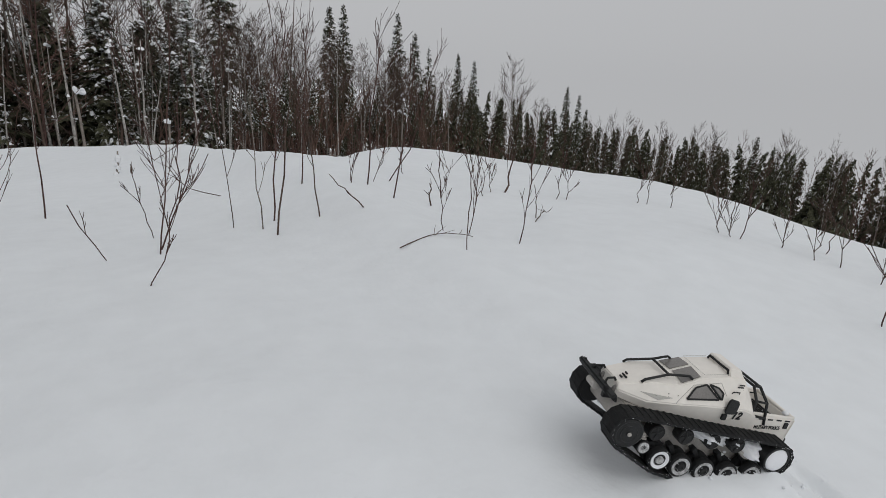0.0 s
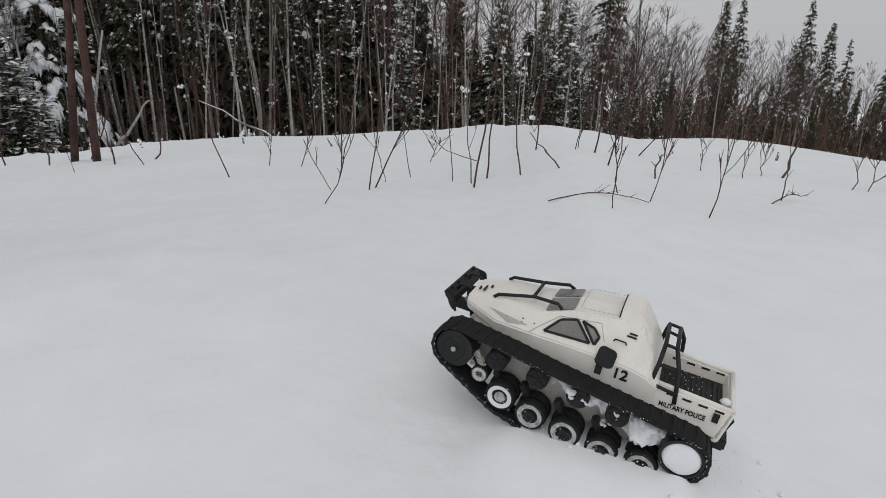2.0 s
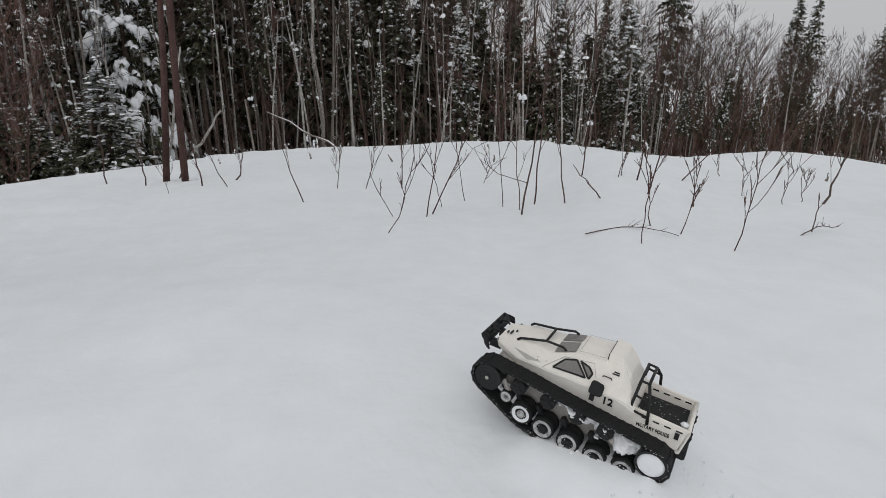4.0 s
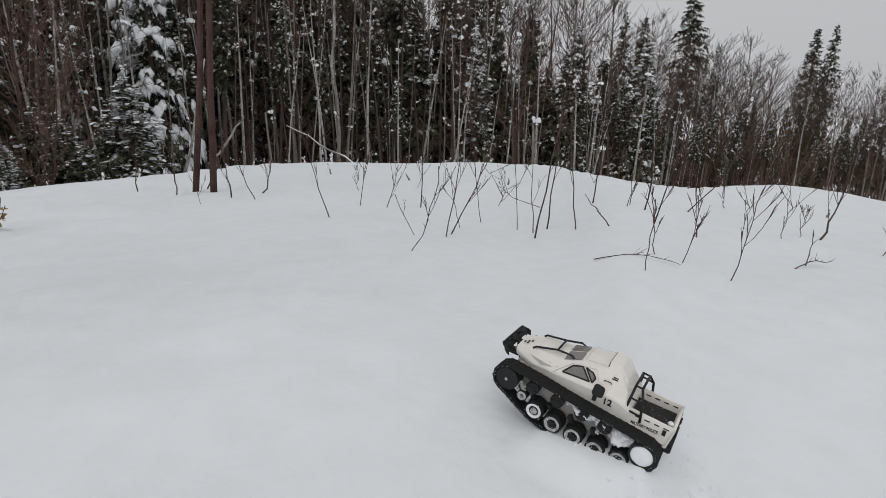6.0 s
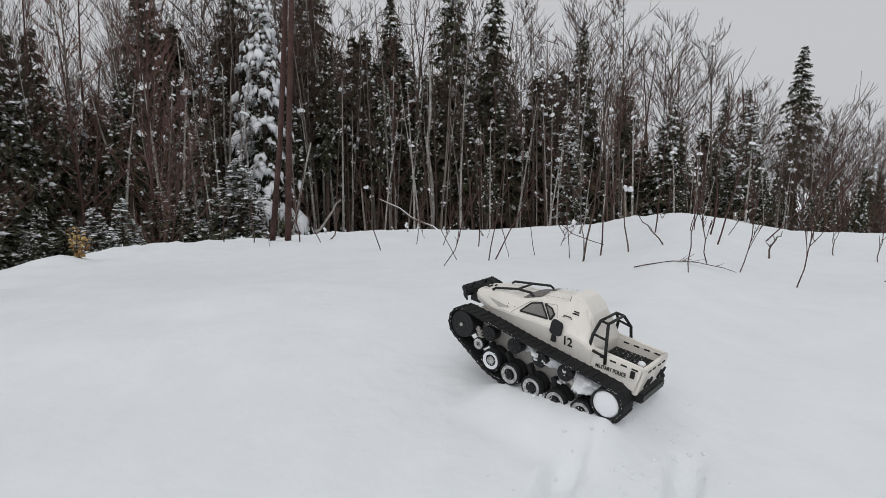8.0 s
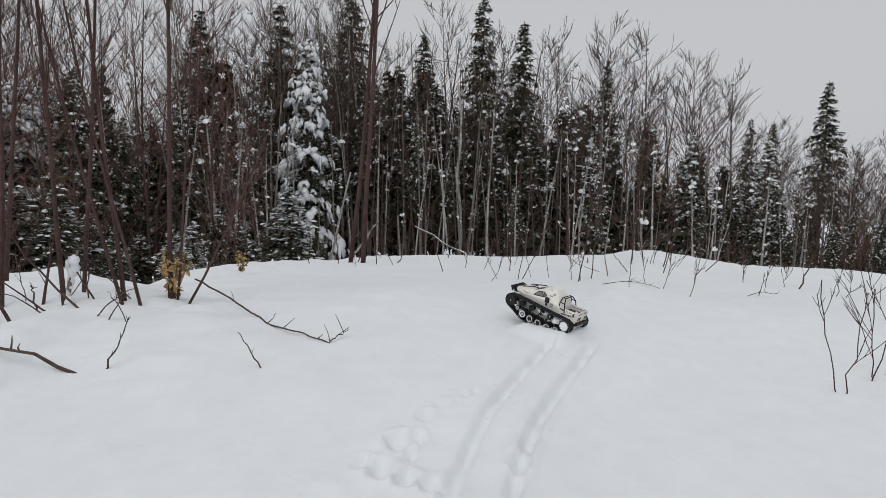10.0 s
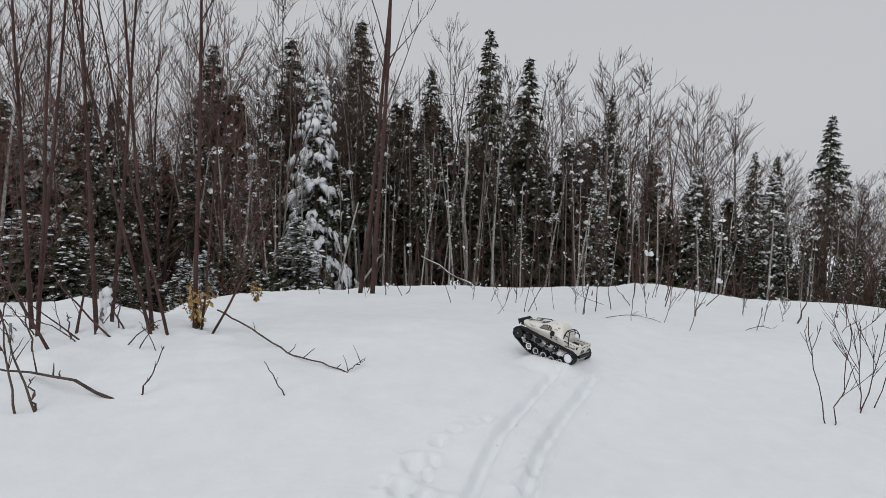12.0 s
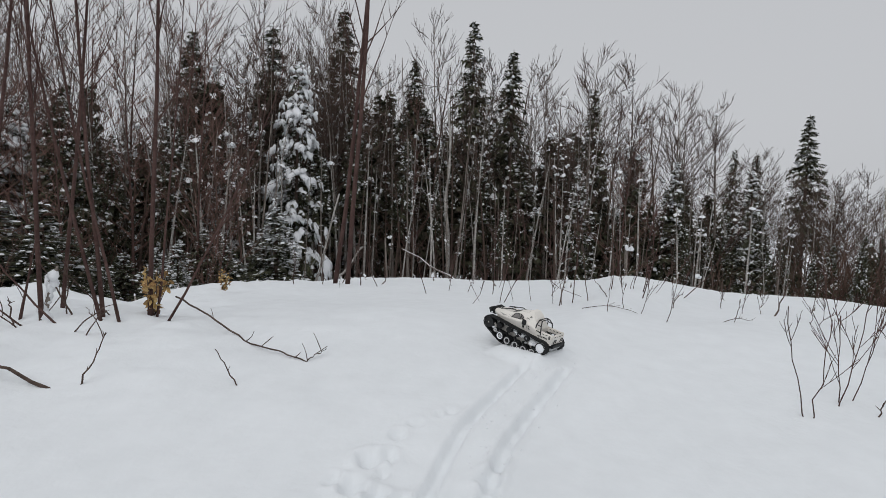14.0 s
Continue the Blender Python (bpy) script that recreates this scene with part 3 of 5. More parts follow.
def fill(count, kinds, depth, share, lo, hi, seed, bearings=(-112, 72), spread=1.0):
    """Fills the wood behind its edge with trees under the skyline."""
    rng = random.Random(seed)
    for k in range(count):
        az = bearings[0] + (bearings[1] - bearings[0]) * (k + rng.random()) / count
        if spread < 1.001:
            az += 3.5 * noise.noise(Vector((az * 0.35, seed, 0.5)))
        d = edge(az) + depth[0] + (depth[1] - depth[0]) * rng.random() ** 1.3
        x, y = -d * math.sin(radians(az)) - 0.35, d * math.cos(radians(az)) - 1.3
        low = rng.uniform(lo, hi) * float(np.interp(az, (-60, -40), (0.35, 1)))
        kind = rng.choice(kinds) if kinds else None
        if kind is None or kind in SPRUCES:
            low += float(np.interp(az, (-55, -45, -30, -9, 0, 25, 40), (0, 2.8, 3.9, 3.9, 2.2, 1.2, 0.4)))
        top = 0.5 + d * math.tan(radians(roof(az) - low))
        wide, lean = spread * rng.uniform(0.7, 1.3), (rng.gauss(0, 1.8), rng.gauss(0, 2.2))
        if kind is None or (az < -48 and kind in SPRUCES):
            px, py, z, s, w = upright(x, y, top, 6.0, wide * (0.75 if az < -48 else 1.0))
            tx, ty = slant(x, y)
            DEEP.append(pose(px, py, z, lean[0] + tx, lean[1] + ty, rng.uniform(0, 360)) @ Matrix.Diagonal((w, w, s, 1)))
        elif rng.random() < share:
            plant(kind, x, y, top, wide=wide, lean=lean, rng=rng)


fill(48, [S[0], S[1], S[4]], (2.5, 7), 1, 1.5, 7, 51, (-112, 12), spread=1.05)
fill(24, [S[0], S[1], S[4], S[2]], (2.0, 7), 1, 4.0, 9, 61, (12, 72), spread=1.1)
fill(50, None, (3, 9), 1, 1.5, 6.5, 52, (-112, -34), spread=1.2)
fill(38, None, (3, 9), 1, 4.5, 9.5, 76, (-34, 10), spread=1.2)
fill(46, None, (2.5, 9), 1, 7.0, 11.5, 63, (10, 72), spread=1.2)
fill(56, None, (0, 8), 1, 1.0, 8.0, 64, (-110, -42), spread=1.3)
fill(50, [B[0], B[3], B[1]], (0, 8), 1, -0.5, 4.0, 65, (-110, -45), spread=1.2)
fill(46, [S[1], S[4], S[0], S[1], S[0], S[2]], (0.3, 3), 1, 3, 8, 53, spread=1.15)
fill(72, [B[0], B[2], B[3]], (0.5, 7), 1, -0.8, 3, 54)
fill(40, [B[1], B[2], B[4]], (0, 5), 1, 1, 6, 55)
fill(18, [B[0], B[1], B[0], B[2], B[4]], (-1.5, 4), 1, -6.0, 1.5, 56, (19, 58))
fill(10, [B[0], B[3], B[2]], (1, 4), 1, -5.0, 1.0, 69, (6, 19))
fill(9, [B[0], B[0], B[3]], (3, 9), 1, -4.0, 1.0, 70, (18, 60), spread=1.1)
fill(9, None, (3, 8), 1, 2.5, 5.0, 71, (22, 60), spread=1.0)
fill(7, [B[5], B[1], B[4]], (-3.4, -0.5), 1, -3.0, 6.0, 62, (20, 62))
fill(84, P, (0, 4), 1, 4.5, 11, 57, (-42, 42))
fill(84, [P[0], P[3], P[2], P[1]], (-0.8, 1.2), 1, 6, 12, 58, (-36, 30))
fill(14, [S[0], S[4], S[1]], (-0.6, 1.5), 1, 5.0, 11.0, 72, (-44, 40), spread=1.05)
fill(54, None, (4, 9), 1, 7.0, 11.5, 73, (-45, 65), spread=1.3)
fill(24, None, (2, 7), 1, 1.0, 4.0, 66, (-52, -30), spread=0.8)
fill(14, [S[0], S[1]], (0, 3), 1, 1.0, 4.5, 68, (-48, -30), spread=0.85)
fill(24, [B[0], B[3]], (0, 5), 1, -0.5, 2.0, 67, (-52, -30), spread=1.1)
fill(20, None, (0.5, 6), 1, 4.5, 8.0, 77, (-46, -19), spread=1.1)
fill(30, None, (1.0, 5), 1, 4.0, 8.5, 78, (-34, 4), spread=1.15)
fill(64, [P[0], P[1], P[3], P[2]], (1, 7), 1, 0.5, 5.0, 81, (-36, 24))
fill(24, None, (2, 6), 1, 1.0, 4.5, 79, (-34, 25), spread=1.15)
fill(30, None, (1, 6), 1, 1.5, 5.0, 80, (-82, -42), spread=1.25)
fill(18, None, (10, 18), 1, 2.0, 4.5, 59, (-112, -40), spread=1.3)

def deep_forest():
    """The countless spruces deep in the wood, joined."""
    model = spruce(16, 6.0, 1.45, "", 0.0, ragged=0.34, boughs=125, fine=0.5, wide=0.46, bare_below=0.30)
    meshes = [(ob, ob.data) for ob in model.children]
    verts, loops, sizes, slots = [], [], [], []
    base = 0
    for slot, (ob, me) in enumerate(meshes):
        co = np.empty(len(me.vertices) * 3)
        me.vertices.foreach_get("co", co)
        co = np.c_[co.reshape(-1, 3), np.ones(len(me.vertices))]
        li = np.empty(len(me.loops), dtype=np.int64)
        me.loops.foreach_get("vertex_index", li)
        size = np.empty(len(me.polygons), dtype=np.int64)
        me.polygons.foreach_get("loop_total", size)
        for m in DEEP:
            verts.append((co @ np.array(m).T)[:, :3])
            loops.append(li + base)
            sizes.append(size)
            slots.append(np.full(len(size), slot))
            base += len(co)
    verts, loops, sizes, slots = (np.concatenate(a) for a in (verts, loops, sizes, slots))
    wood = bpy.data.meshes.new("deep_forest")
    wood.vertices.add(len(verts))
    wood.vertices.foreach_set("co", verts.ravel())
    wood.loops.add(len(loops))
    wood.loops.foreach_set("vertex_index", loops)
    wood.polygons.add(len(sizes))
    wood.polygons.foreach_set("loop_start", np.r_[0, np.cumsum(sizes)[:-1]])
    wood.polygons.foreach_set("material_index", slots)
    for ob, me in meshes:
        wood.materials.append(me.materials[0])
    wood.update(calc_edges=True)
    for ob, me in meshes:
        bpy.data.objects.remove(ob)
    bpy.data.objects.remove(model)
    return tagged(new("deep_forest", wood), "dense dark spruces deep in the forest", "forest", kind="stuff")


deep_forest()

# low evergreen shrubs loaded with snow at the western edge
RL = random.Random(15)
for k in range(30):
    az = 16 + 48 * (k + RL.random()) / 30
    d = edge(az) - RL.uniform(0.5, 3.4)
    plant(RL.choice([S[2], S[4], S[4]]), -d * math.sin(radians(az)) - 0.35, d * math.cos(radians(az)) - 1.3, height=RL.uniform(0.6, 1.6), wide=RL.uniform(1.4, 2.3), rng=RL)


def leaning_trunk(name, foot, tip, radius, bark, label, snow=True):
    """A leaning or fallen trunk with snow along its upper side."""
    rng = random.Random(name + label)
    a, b, radius = Vector(outward(*foot)), Vector(outward(*tip)), radius * WOOD
    root = new(name)
    pts = [a.lerp(b, i / 6) + Vector((rng.uniform(-1, 1), 0, rng.uniform(-1, 1))) * radius * 1.5 for i in range(7)]
    t = Shape()
    t.tube(pts, [radius * (1 - 0.5 * i / 6) for i in range(7)], 7)
    part("trunk", t, bark, root, smooth=True)
    if snow:
        s = Shape()
        s.tube([p + Vector((0, -0.2, 0.75)) * radius * 0.6 for p in pts], [radius * (0.85 - 0.5 * i / 6) * rng.uniform(0.35, 1.1) for i in range(7)], 6)
        part("snow", s, SNOW_CLUMP, root, "snow lying along the trunk", smooth=True)
    return tagged(root, label, "fallen trunk", "leaning trunks")


leaning_trunk("leaning_birch", (-2.45, 7.85, -1.0), (-2.02, 7.9, 0.72), 0.026, BARK_PALE, "broken pale birch leaning among spruces, snow on it")
leaning_trunk("leaning_birch", (-2.1, 8.1, -0.9), (-1.6, 8.2, -0.2), 0.026, BARK_PALE, "short broken birch stub with snow", False)
leaning_trunk("leaning_log", (-0.05, 4.4, -0.32), (-0.8, 5.4, 0.0), 0.012, BARK_GREY, "thin fallen trunk resting aslant, snow along it")
leaning_trunk("leaning_birch", (16.3, 21.9, -1.2), (17.6, 20.9, 2.0), 0.08, BARK_PALE, "leaning white trunk under a snowy crown")
leaning_trunk("broken_birch", (0.0, 10.5, -1.3), (-0.05, 10.5, 2.7), 0.042, BARK_PALE, "tall pale birch with a broken top", False)

# stems capped with snow along the edge
def capped_stem(x, y, top, r, seed):
    """A broken stem with a cap of snow on it."""
    x, y, top = outward(x, y, top)
    z, r = hill(x, y), r * WOOD
    rng = random.Random(seed)
    root = new("snow_capped_stem")
    t, s = Shape(), Shape()
    t.tube(sway(rng, (x, y, z - 0.2), (rng.uniform(-0.08, 0.08), 0, 1), top - z + 0.2, 4, 0.04), [0.04, 0.036, 0.033, 0.03, 0.027], 6)
    part("stem", t, BARK_GREY, root, smooth=True)
    for _ in range(9):
        s.lump((x + rng.uniform(-r, r) * 0.7, y + rng.uniform(-r, r) * 0.5, top + rng.uniform(-0.3, 0.5) * r), r * rng.uniform(0.3, 0.7), r * rng.uniform(0.3, 0.7), r * rng.uniform(0.3, 0.6), rng, 7)
    tagged(part("snow", s, SNOW_CLUMP, root, "ball of snow", smooth=True), kind="stuff")
    return tagged(root, "thin broken stem topped by a ball of snow", "stem", "snow-capped stems")


capped_stem(2.28, 6.08, 0.3, 0.055, 61)
capped_stem(3.4, 6.6, 0.0, 0.045, 62)
capped_stem(-1.0, 6.0, 0.1, 0.035, 63)


# brown brush along the wood's edge and in its shade
def brush():
    rng = random.Random(71)
    s = Shape()
    for k in range(4400):
        az = rng.uniform(-112, 70) if k % 3 else rng.uniform(-95, -30)
        d = edge(az) + rng.uniform(0.6, 9) * (1 if az > -35 else 0.7)
        x, y, _ = outward(-d * math.sin(radians(az)) - 0.35, d * math.cos(radians(az)) - 1.3, 0)
        z = hill(x, y)
        h = WOOD * rng.uniform(0.5, 1.9) * (1.5 if az < -35 else 1.0)
        a = rng.uniform(0, 6.28)
        p = Vector((x, y, z - 0.05))
        w = Vector((math.cos(a) * 0.35, math.sin(a) * 0.35, 1))
        pts = sway(rng, p, w, h, 2, 0.15, 0.3)
        s.tube(pts, [0.026, 0.019, 0.009], 3, False)
        for _ in range(3):
            q, dd = along(pts, rng.uniform(0.25, 0.95))
            s.tube(sway(rng, q, dd + Vector((rng.uniform(-1, 1), rng.uniform(-1, 1), 0.2)), h * 0.4, 2, 0.2), [0.015, 0.012, 0.006], 3, False)
    return tagged(part("undergrowth", s, BRUSH), "tangled brown leafless undergrowth along the forest edge", "undergrowth", kind="stuff")


brush()


# ---------- saplings, twigs and dry plants in the open snow ----------
def sapling(x, y, rise, drift, r, seed, twigs=8, label="", name="sapling", bark=None, away=0.0, bend=0.04, reach=0.4):
    """A slim stem from the snow at x, y; its tip is rise higher and drift to the side."""
    rng = random.Random(seed)
    z = hill(x, y)
    a = Vector((x, y, z - 0.05))
    b = Vector((x + drift, y + away, z + rise))
    n = 7
    pts = []
    for i in range(n + 1):
        f = i / n
        p = a.lerp(b, f)
        p += Vector((math.sin(f * math.pi) * bend * drift * 2, 0, 0)) + Vector((rng.uniform(-1, 1), rng.uniform(-1, 1), 0)) * bend * 0.12 * (0 < i)
        pts.append(p)
    root = new(name)
    s, c = Shape(), Shape()
    s.tube(pts, [max(0.0016, r * (1 - 0.75 * i / n)) for i in range(n + 1)], 6)
    part("stem", s, bark or BARK_RED, root, smooth=True)
    ln = (b - a).length
    for _ in range(twigs):
        q, d = along(pts, rng.uniform(0.3, 0.98))
        w = (d + Vector((rng.uniform(-1, 1), rng.uniform(-1, 1), rng.uniform(0, 0.8))) * 0.8).normalized()
        tl = ln * reach * rng.uniform(0.4, 1.0)
        tw = sway(rng, q, w, tl, 4, 0.12, 0.35)
        c.tube(tw, [max(0.0012, r * 0.30 * (1 - i / 4.6)) for i in range(5)], 4, False)
        for _ in range(3):
            q2, d2 = along(tw, rng.uniform(0.3, 1))
            c.tube(sway(rng, q2, d2 + Vector((rng.uniform(-1, 1), rng.uniform(-1, 1), 0.5)) * 0.6, tl * 0.4, 3, 0.12, 0.3), [max(0.001, r * 0.16), max(0.001, r * 0.13), 0.001, 0.0008], 3, False)
    if c.v:
        tagged(part("crown", c, bark or BARK_RED, root), kind="stuff")
    return tagged(root, label or "slim reddish-brown leafless sapling standing in snow", "sapling", "saplings in the open snow")


def twig(x, y, dx, dy, rise, r, seed, label="bare broken twig poking out of the snow", sag=0.0, knots=3, lift=0.0):
    """A bent twig from the snow at x, y, to dx, dy further on."""
    rng = random.Random(seed)
    z0, z1 = hill(x, y) - 0.015 + lift, hill(x + dx, y + dy) + rise
    pts = []
    for i in range(9):
        f = i / 8
        pts.append(Vector((x + dx * f, y + dy * f, z0 + (z1 - z0) * f + sag * math.sin(f * math.pi))) + Vector((rng.uniform(-1, 1), rng.uniform(-1, 1), rng.uniform(-1, 1))) * r * 1.6)
    s = Shape()
    s.tube(pts, [r * (1 - 0.55 * i / 8) for i in range(9)], 6)
    for _ in range(knots):
        q, d = along(pts, rng.uniform(0.3, 0.95))
        s.tube(sway(rng, q, d + Vector((rng.uniform(-1, 1), rng.uniform(-1, 1), rng.uniform(0, 1))), math.hypot(dx, dy, rise) * rng.uniform(0.08, 0.22), 2, 0.2), [r * 0.5, r * 0.4, r * 0.2], 4)
    return tagged(part("twig", s, BARK, smooth=True), label, "twig", "twigs in the snow")


# a close pair of young trees, and the thicket at the western edge
PAIR = "tall slim reddish-brown young tree, one of a close pair"
sapling(-1.42, 3.98, 6.2, 0.40, 0.028, 101, 16, PAIR, reach=0.22, bend=0.10)
sapling(-1.27, 3.90, 6.4, 0.20, 0.030, 102, 18, PAIR, reach=0.24, bend=0.12)
CLUMP = "reddish-brown leafless young tree in a thicket"
sapling(-1.88, 0.26, 2.5, -0.20, 0.0105, 103, 16, CLUMP, reach=0.34)
sapling(-1.86, 0.22, 2.3, -0.50, 0.0086, 104, 12, CLUMP, reach=0.36)
sapling(-1.79, 0.24, 2.1, -0.42, 0.0078, 105, 12, CLUMP, reach=0.36)
sapling(-1.74, 0.40, 2.7, 0.04, 0.0125, 106, 18, CLUMP, reach=0.34)
sapling(-1.72, 0.42, 1.6, 0.12, 0.0066, 107, 10, CLUMP, reach=0.4)
sapling(-1.66, 0.36, 1.2, 0.55, 0.0070, 108, 9, "leaning brown stem in a thicket", reach=0.4)
sapling(-2.09, 0.16, 2.4, -0.10, 0.0109, 109, 14, CLUMP, reach=0.36)
sapling(-2.24, 0.22, 0.36, 0.08, 0.0078, 110, 3, "short broken stem leaning in snow")
sapling(-2.12, -0.10, 0.62, -0.42, 0.0070, 111, 6, "leaning brown stem with side twigs", away=0.15)
sapling(-2.40, 0.20, 2.3, 0.10, 0.0101, 112, 14, CLUMP, reach=0.36)
sapling(-2.52, 0.34, 2.5, -0.12, 0.0117, 113, 16, CLUMP, reach=0.36)
sapling(-1.93, 0.10, 0.42, -0.50, 0.0055, 114, 5, "thin bent stem leaning low over the snow", away=0.12)
sapling(-2.02, 0.05, 0.30, -0.55, 0.0043, 115, 5, "thin bent stem leaning low over the snow", away=0.10)
sapling(-2.28, 0.60, 2.8, 0.20, 0.0109, 116, 14, CLUMP, reach=0.36)
sapling(-2.75, 0.70, 2.9, 0.25, 0.0117, 117, 14, CLUMP, reach=0.36)

# stems behind the vehicle, on the way up to the mound
ROW = "slim brown leafless sapling standing in snow"
sapling(-0.00, 1.73, 0.20, -0.13, 0.0019, 121, 1, "short thin stem leaning in snow")
sapling(0.26, 1.96, 0.22, -0.06, 0.0015, 123, 3, "short thin stem leaning in snow")
sapling(0.43, 2.15, 0.72, -0.10, 0.0021, 124, 8, ROW, reach=0.3)
sapling(0.53, 1.85, 0.68, -0.05, 0.0022, 125, 6, ROW, reach=0.3)
sapling(0.64, 1.74, 0.72, 0.05, 0.0040, 127, 10, ROW, reach=0.3)
sapling(0.99, 1.96, 0.72, 0.06, 0.0037, 132, 8, ROW, reach=0.3)
sapling(1.02, 1.42, 0.59, 0.14, 0.0037, 133, 3, "straight brown sapling leaning aside in snow")
sapling(1.11, 1.65, 0.72, 0.06, 0.0040, 134, 9, "tall slim sapling standing in snow", reach=0.3, bend=0.15)
sapling(1.47, 1.85, 0.65, 0.42, 0.0037, 135, 7, "crooked sapling leaning far over in snow", bend=0.12)
sapling(0.99, 2.48, 0.30, -0.26, 0.0025, 136, 6, "arched twiggy branch bowing to the snow", bend=0.5, reach=0.45)
sapling(1.51, 2.61, 0.42, 0.06, 0.0027, 137, 5, ROW)
sapling(-0.14, 1.31, 0.34, 0.12, 0.0019, 139, 5, "thin crooked stem in snow", bend=0.12)
sapling(0.12, 1.72, 0.46, 0.20, 0.0034, 140, 7, "dark forked sapling leaning in snow", bend=0.08)
sapling(-0.40, 2.29, 0.44, -0.13, 0.0037, 141, 5, "dark slim stem leaning in snow")
sapling(-0.22, 2.70, 0.40, 0.06, 0.0028, 142, 6, ROW, reach=0.5)
sapling(-0.06, 2.66, 0.25, 0.08, 0.0031, 143, 6, "knotty short stem with drooping twigs", reach=0.7)
sapling(0.18, 2.74, 0.75, 0.02, 0.0040, 144, 6, ROW)
sapling(-0.87, 3.20, 0.45, -0.18, 0.0037, 145, 6, "slim stem leaning in snow")
sapling(-1.24, 3.20, 0.28, -0.04, 0.0019, 146, 2, "thin straight stem in snow")
sapling(1.02, 1.68, 0.26, 0.08, 0.0025, 147, 4, "small brown shrub stem in snow")
sapling(1.06, 1.72, 0.24, 0.06, 0.0025, 148, 3, "small brown shrub stem in snow")
sapling(1.23, 1.74, 0.22, 0.14, 0.0021, 149, 6, "small twiggy shrub leaning in snow", name="shrub", reach=0.6)

RB = random.Random(23)
for x, y in ((0.50, 1.55), (0.56, 1.70), (0.70, 1.52), (0.10, 1.66)):
    sapling(x, y, RB.uniform(0.45, 0.95), RB.uniform(-0.12, 0.14), RB.uniform(0.0026, 0.0044), int(700 + 1000 * x), 5, ROW, reach=0.3, bark=RB.choice([BARK, BARK_GREY, BARK_RED]))

# twiggy shrubs to the east of the tracks
SHRUB = "small twiggy leafless shrub in snow"
sapling(0.89, -0.49, 0.34, 0.06, 0.0026, 151, 3, "forked thin shrub stem in snow", name="shrub", reach=0.5, bend=0.1)
sapling(0.90, -0.48, 0.38, -0.10, 0.0024, 152, 2, "forked thin shrub stem in snow", name="shrub", reach=0.4)
sapling(1.06, -0.39, 0.40, 0.10, 0.0028, 153, 6, SHRUB, name="shrub", reach=0.5)
sapling(1.10, -0.36, 0.32, -0.03, 0.0024, 154, 6, SHRUB, name="shrub", reach=0.6)
sapling(1.14, -0.34, 0.36, 0.12, 0.0024, 155, 5, SHRUB, name="shrub", reach=0.6)
twig(1.16, -0.45, 0.05, 0.0, 0.10, 0.0030, 156, "short broken twig poking out of the snow")

# a loose group of stems beside the vehicle's way
sapling(0.90, 0.74, 0.32, 0.08, 0.0024, 163, 7, SHRUB, name="shrub", reach=0.5)
sapling(0.58, 0.76, 0.24, 0.02, 0.0018, 165, 1, "single thin upright stalk in snow", name="shrub")
sapling(0.76, 0.96, 0.26, -0.05, 0.0022, 166, 5, SHRUB, name="shrub", reach=0.5)
sapling(0.82, 0.90, 0.24, 0.06, 0.0022, 167, 6, SHRUB, name="shrub", reach=0.5)

# low growth along the crest
LOW = "low thin leafless shrub on the snowy crest"
RS = random.Random(9)
for x, y, h in ((-2.0, 4.55, 0.40), (-1.5, 3.82, 0.32), (-1.40, 4.27, 0.45), (-1.06, 3.34, 0.28), (-0.89, 3.54, 0.25), (-0.14, 3.69, 0.20), (0.41, 4.22, 0.22), (0.70, 2.72, 0.20),
                (1.20, 2.44, 0.17), (1.44, 2.35, 0.17), (1.98, 2.11, 0.20), (1.64, 1.56, 0.14), (1.66, 1.36, 0.18), (1.80, 1.40, 0.15), (1.86, 1.34, 0.26), (1.92, 1.05, 0.24), (1.95, 1.02, 0.15),
                (2.19, 0.72, 0.17), (2.22, 0.66, 0.20), (2.23, 0.54, 0.16), (1.79, 0.24, 0.20), (1.76, 0.14, 0.24), (1.80, 0.18, 0.16), (1.85, -0.01, 0.16), (1.77, -0.13, 0.14), (2.0, -0.17, 0.20), (1.78, -0.22, 0.22), (1.71, -0.35, 0.16)):
    sapling(x, y, h, RS.uniform(-0.4, 0.5) * h, 0.0026 + 0.004 * (h > 0.24), int(900 + 100 * x + 10 * y), 6, LOW, name="shrub", reach=0.6, bark=RS.choice([BARK, BARK_RED]), bend=0.1)


def tuft(x, y, h, seed):
    """A stub of a stem plastered with snow."""
    rng = random.Random(seed)
    z = hill(x, y)
    root = new("snowy_stub")
    t, c = Shape(), Shape()
    line = sway(rng, (x, y, z - 0.03), (rng.uniform(-0.5, 0.5), rng.uniform(-0.3, 0.3), 1), h, 4, 0.15)
    t.tube(line, [0.012, 0.011, 0.009, 0.007, 0.005], 6)
    part("stem", t, BARK_GREY, root, smooth=True)
    for k in range(7):
        q, d = along(line, 0.15 + 0.8 * k / 7)
        r = h * rng.uniform(0.05, 0.12)
        c.lump(q + Vector((rng.uniform(-1, 1), rng.uniform(-1, 1), 0)) * r * 0.5, r, r * 0.8, r * rng.uniform(0.8, 1.6), rng, 7)
    tagged(part("snow", c, SNOW_CLUMP, root, "snow plastered round the stub", smooth=True), kind="stuff")
    return tagged(root, "broken stub plastered with wind-blown snow on the crest", "stump", "snowy stubs")


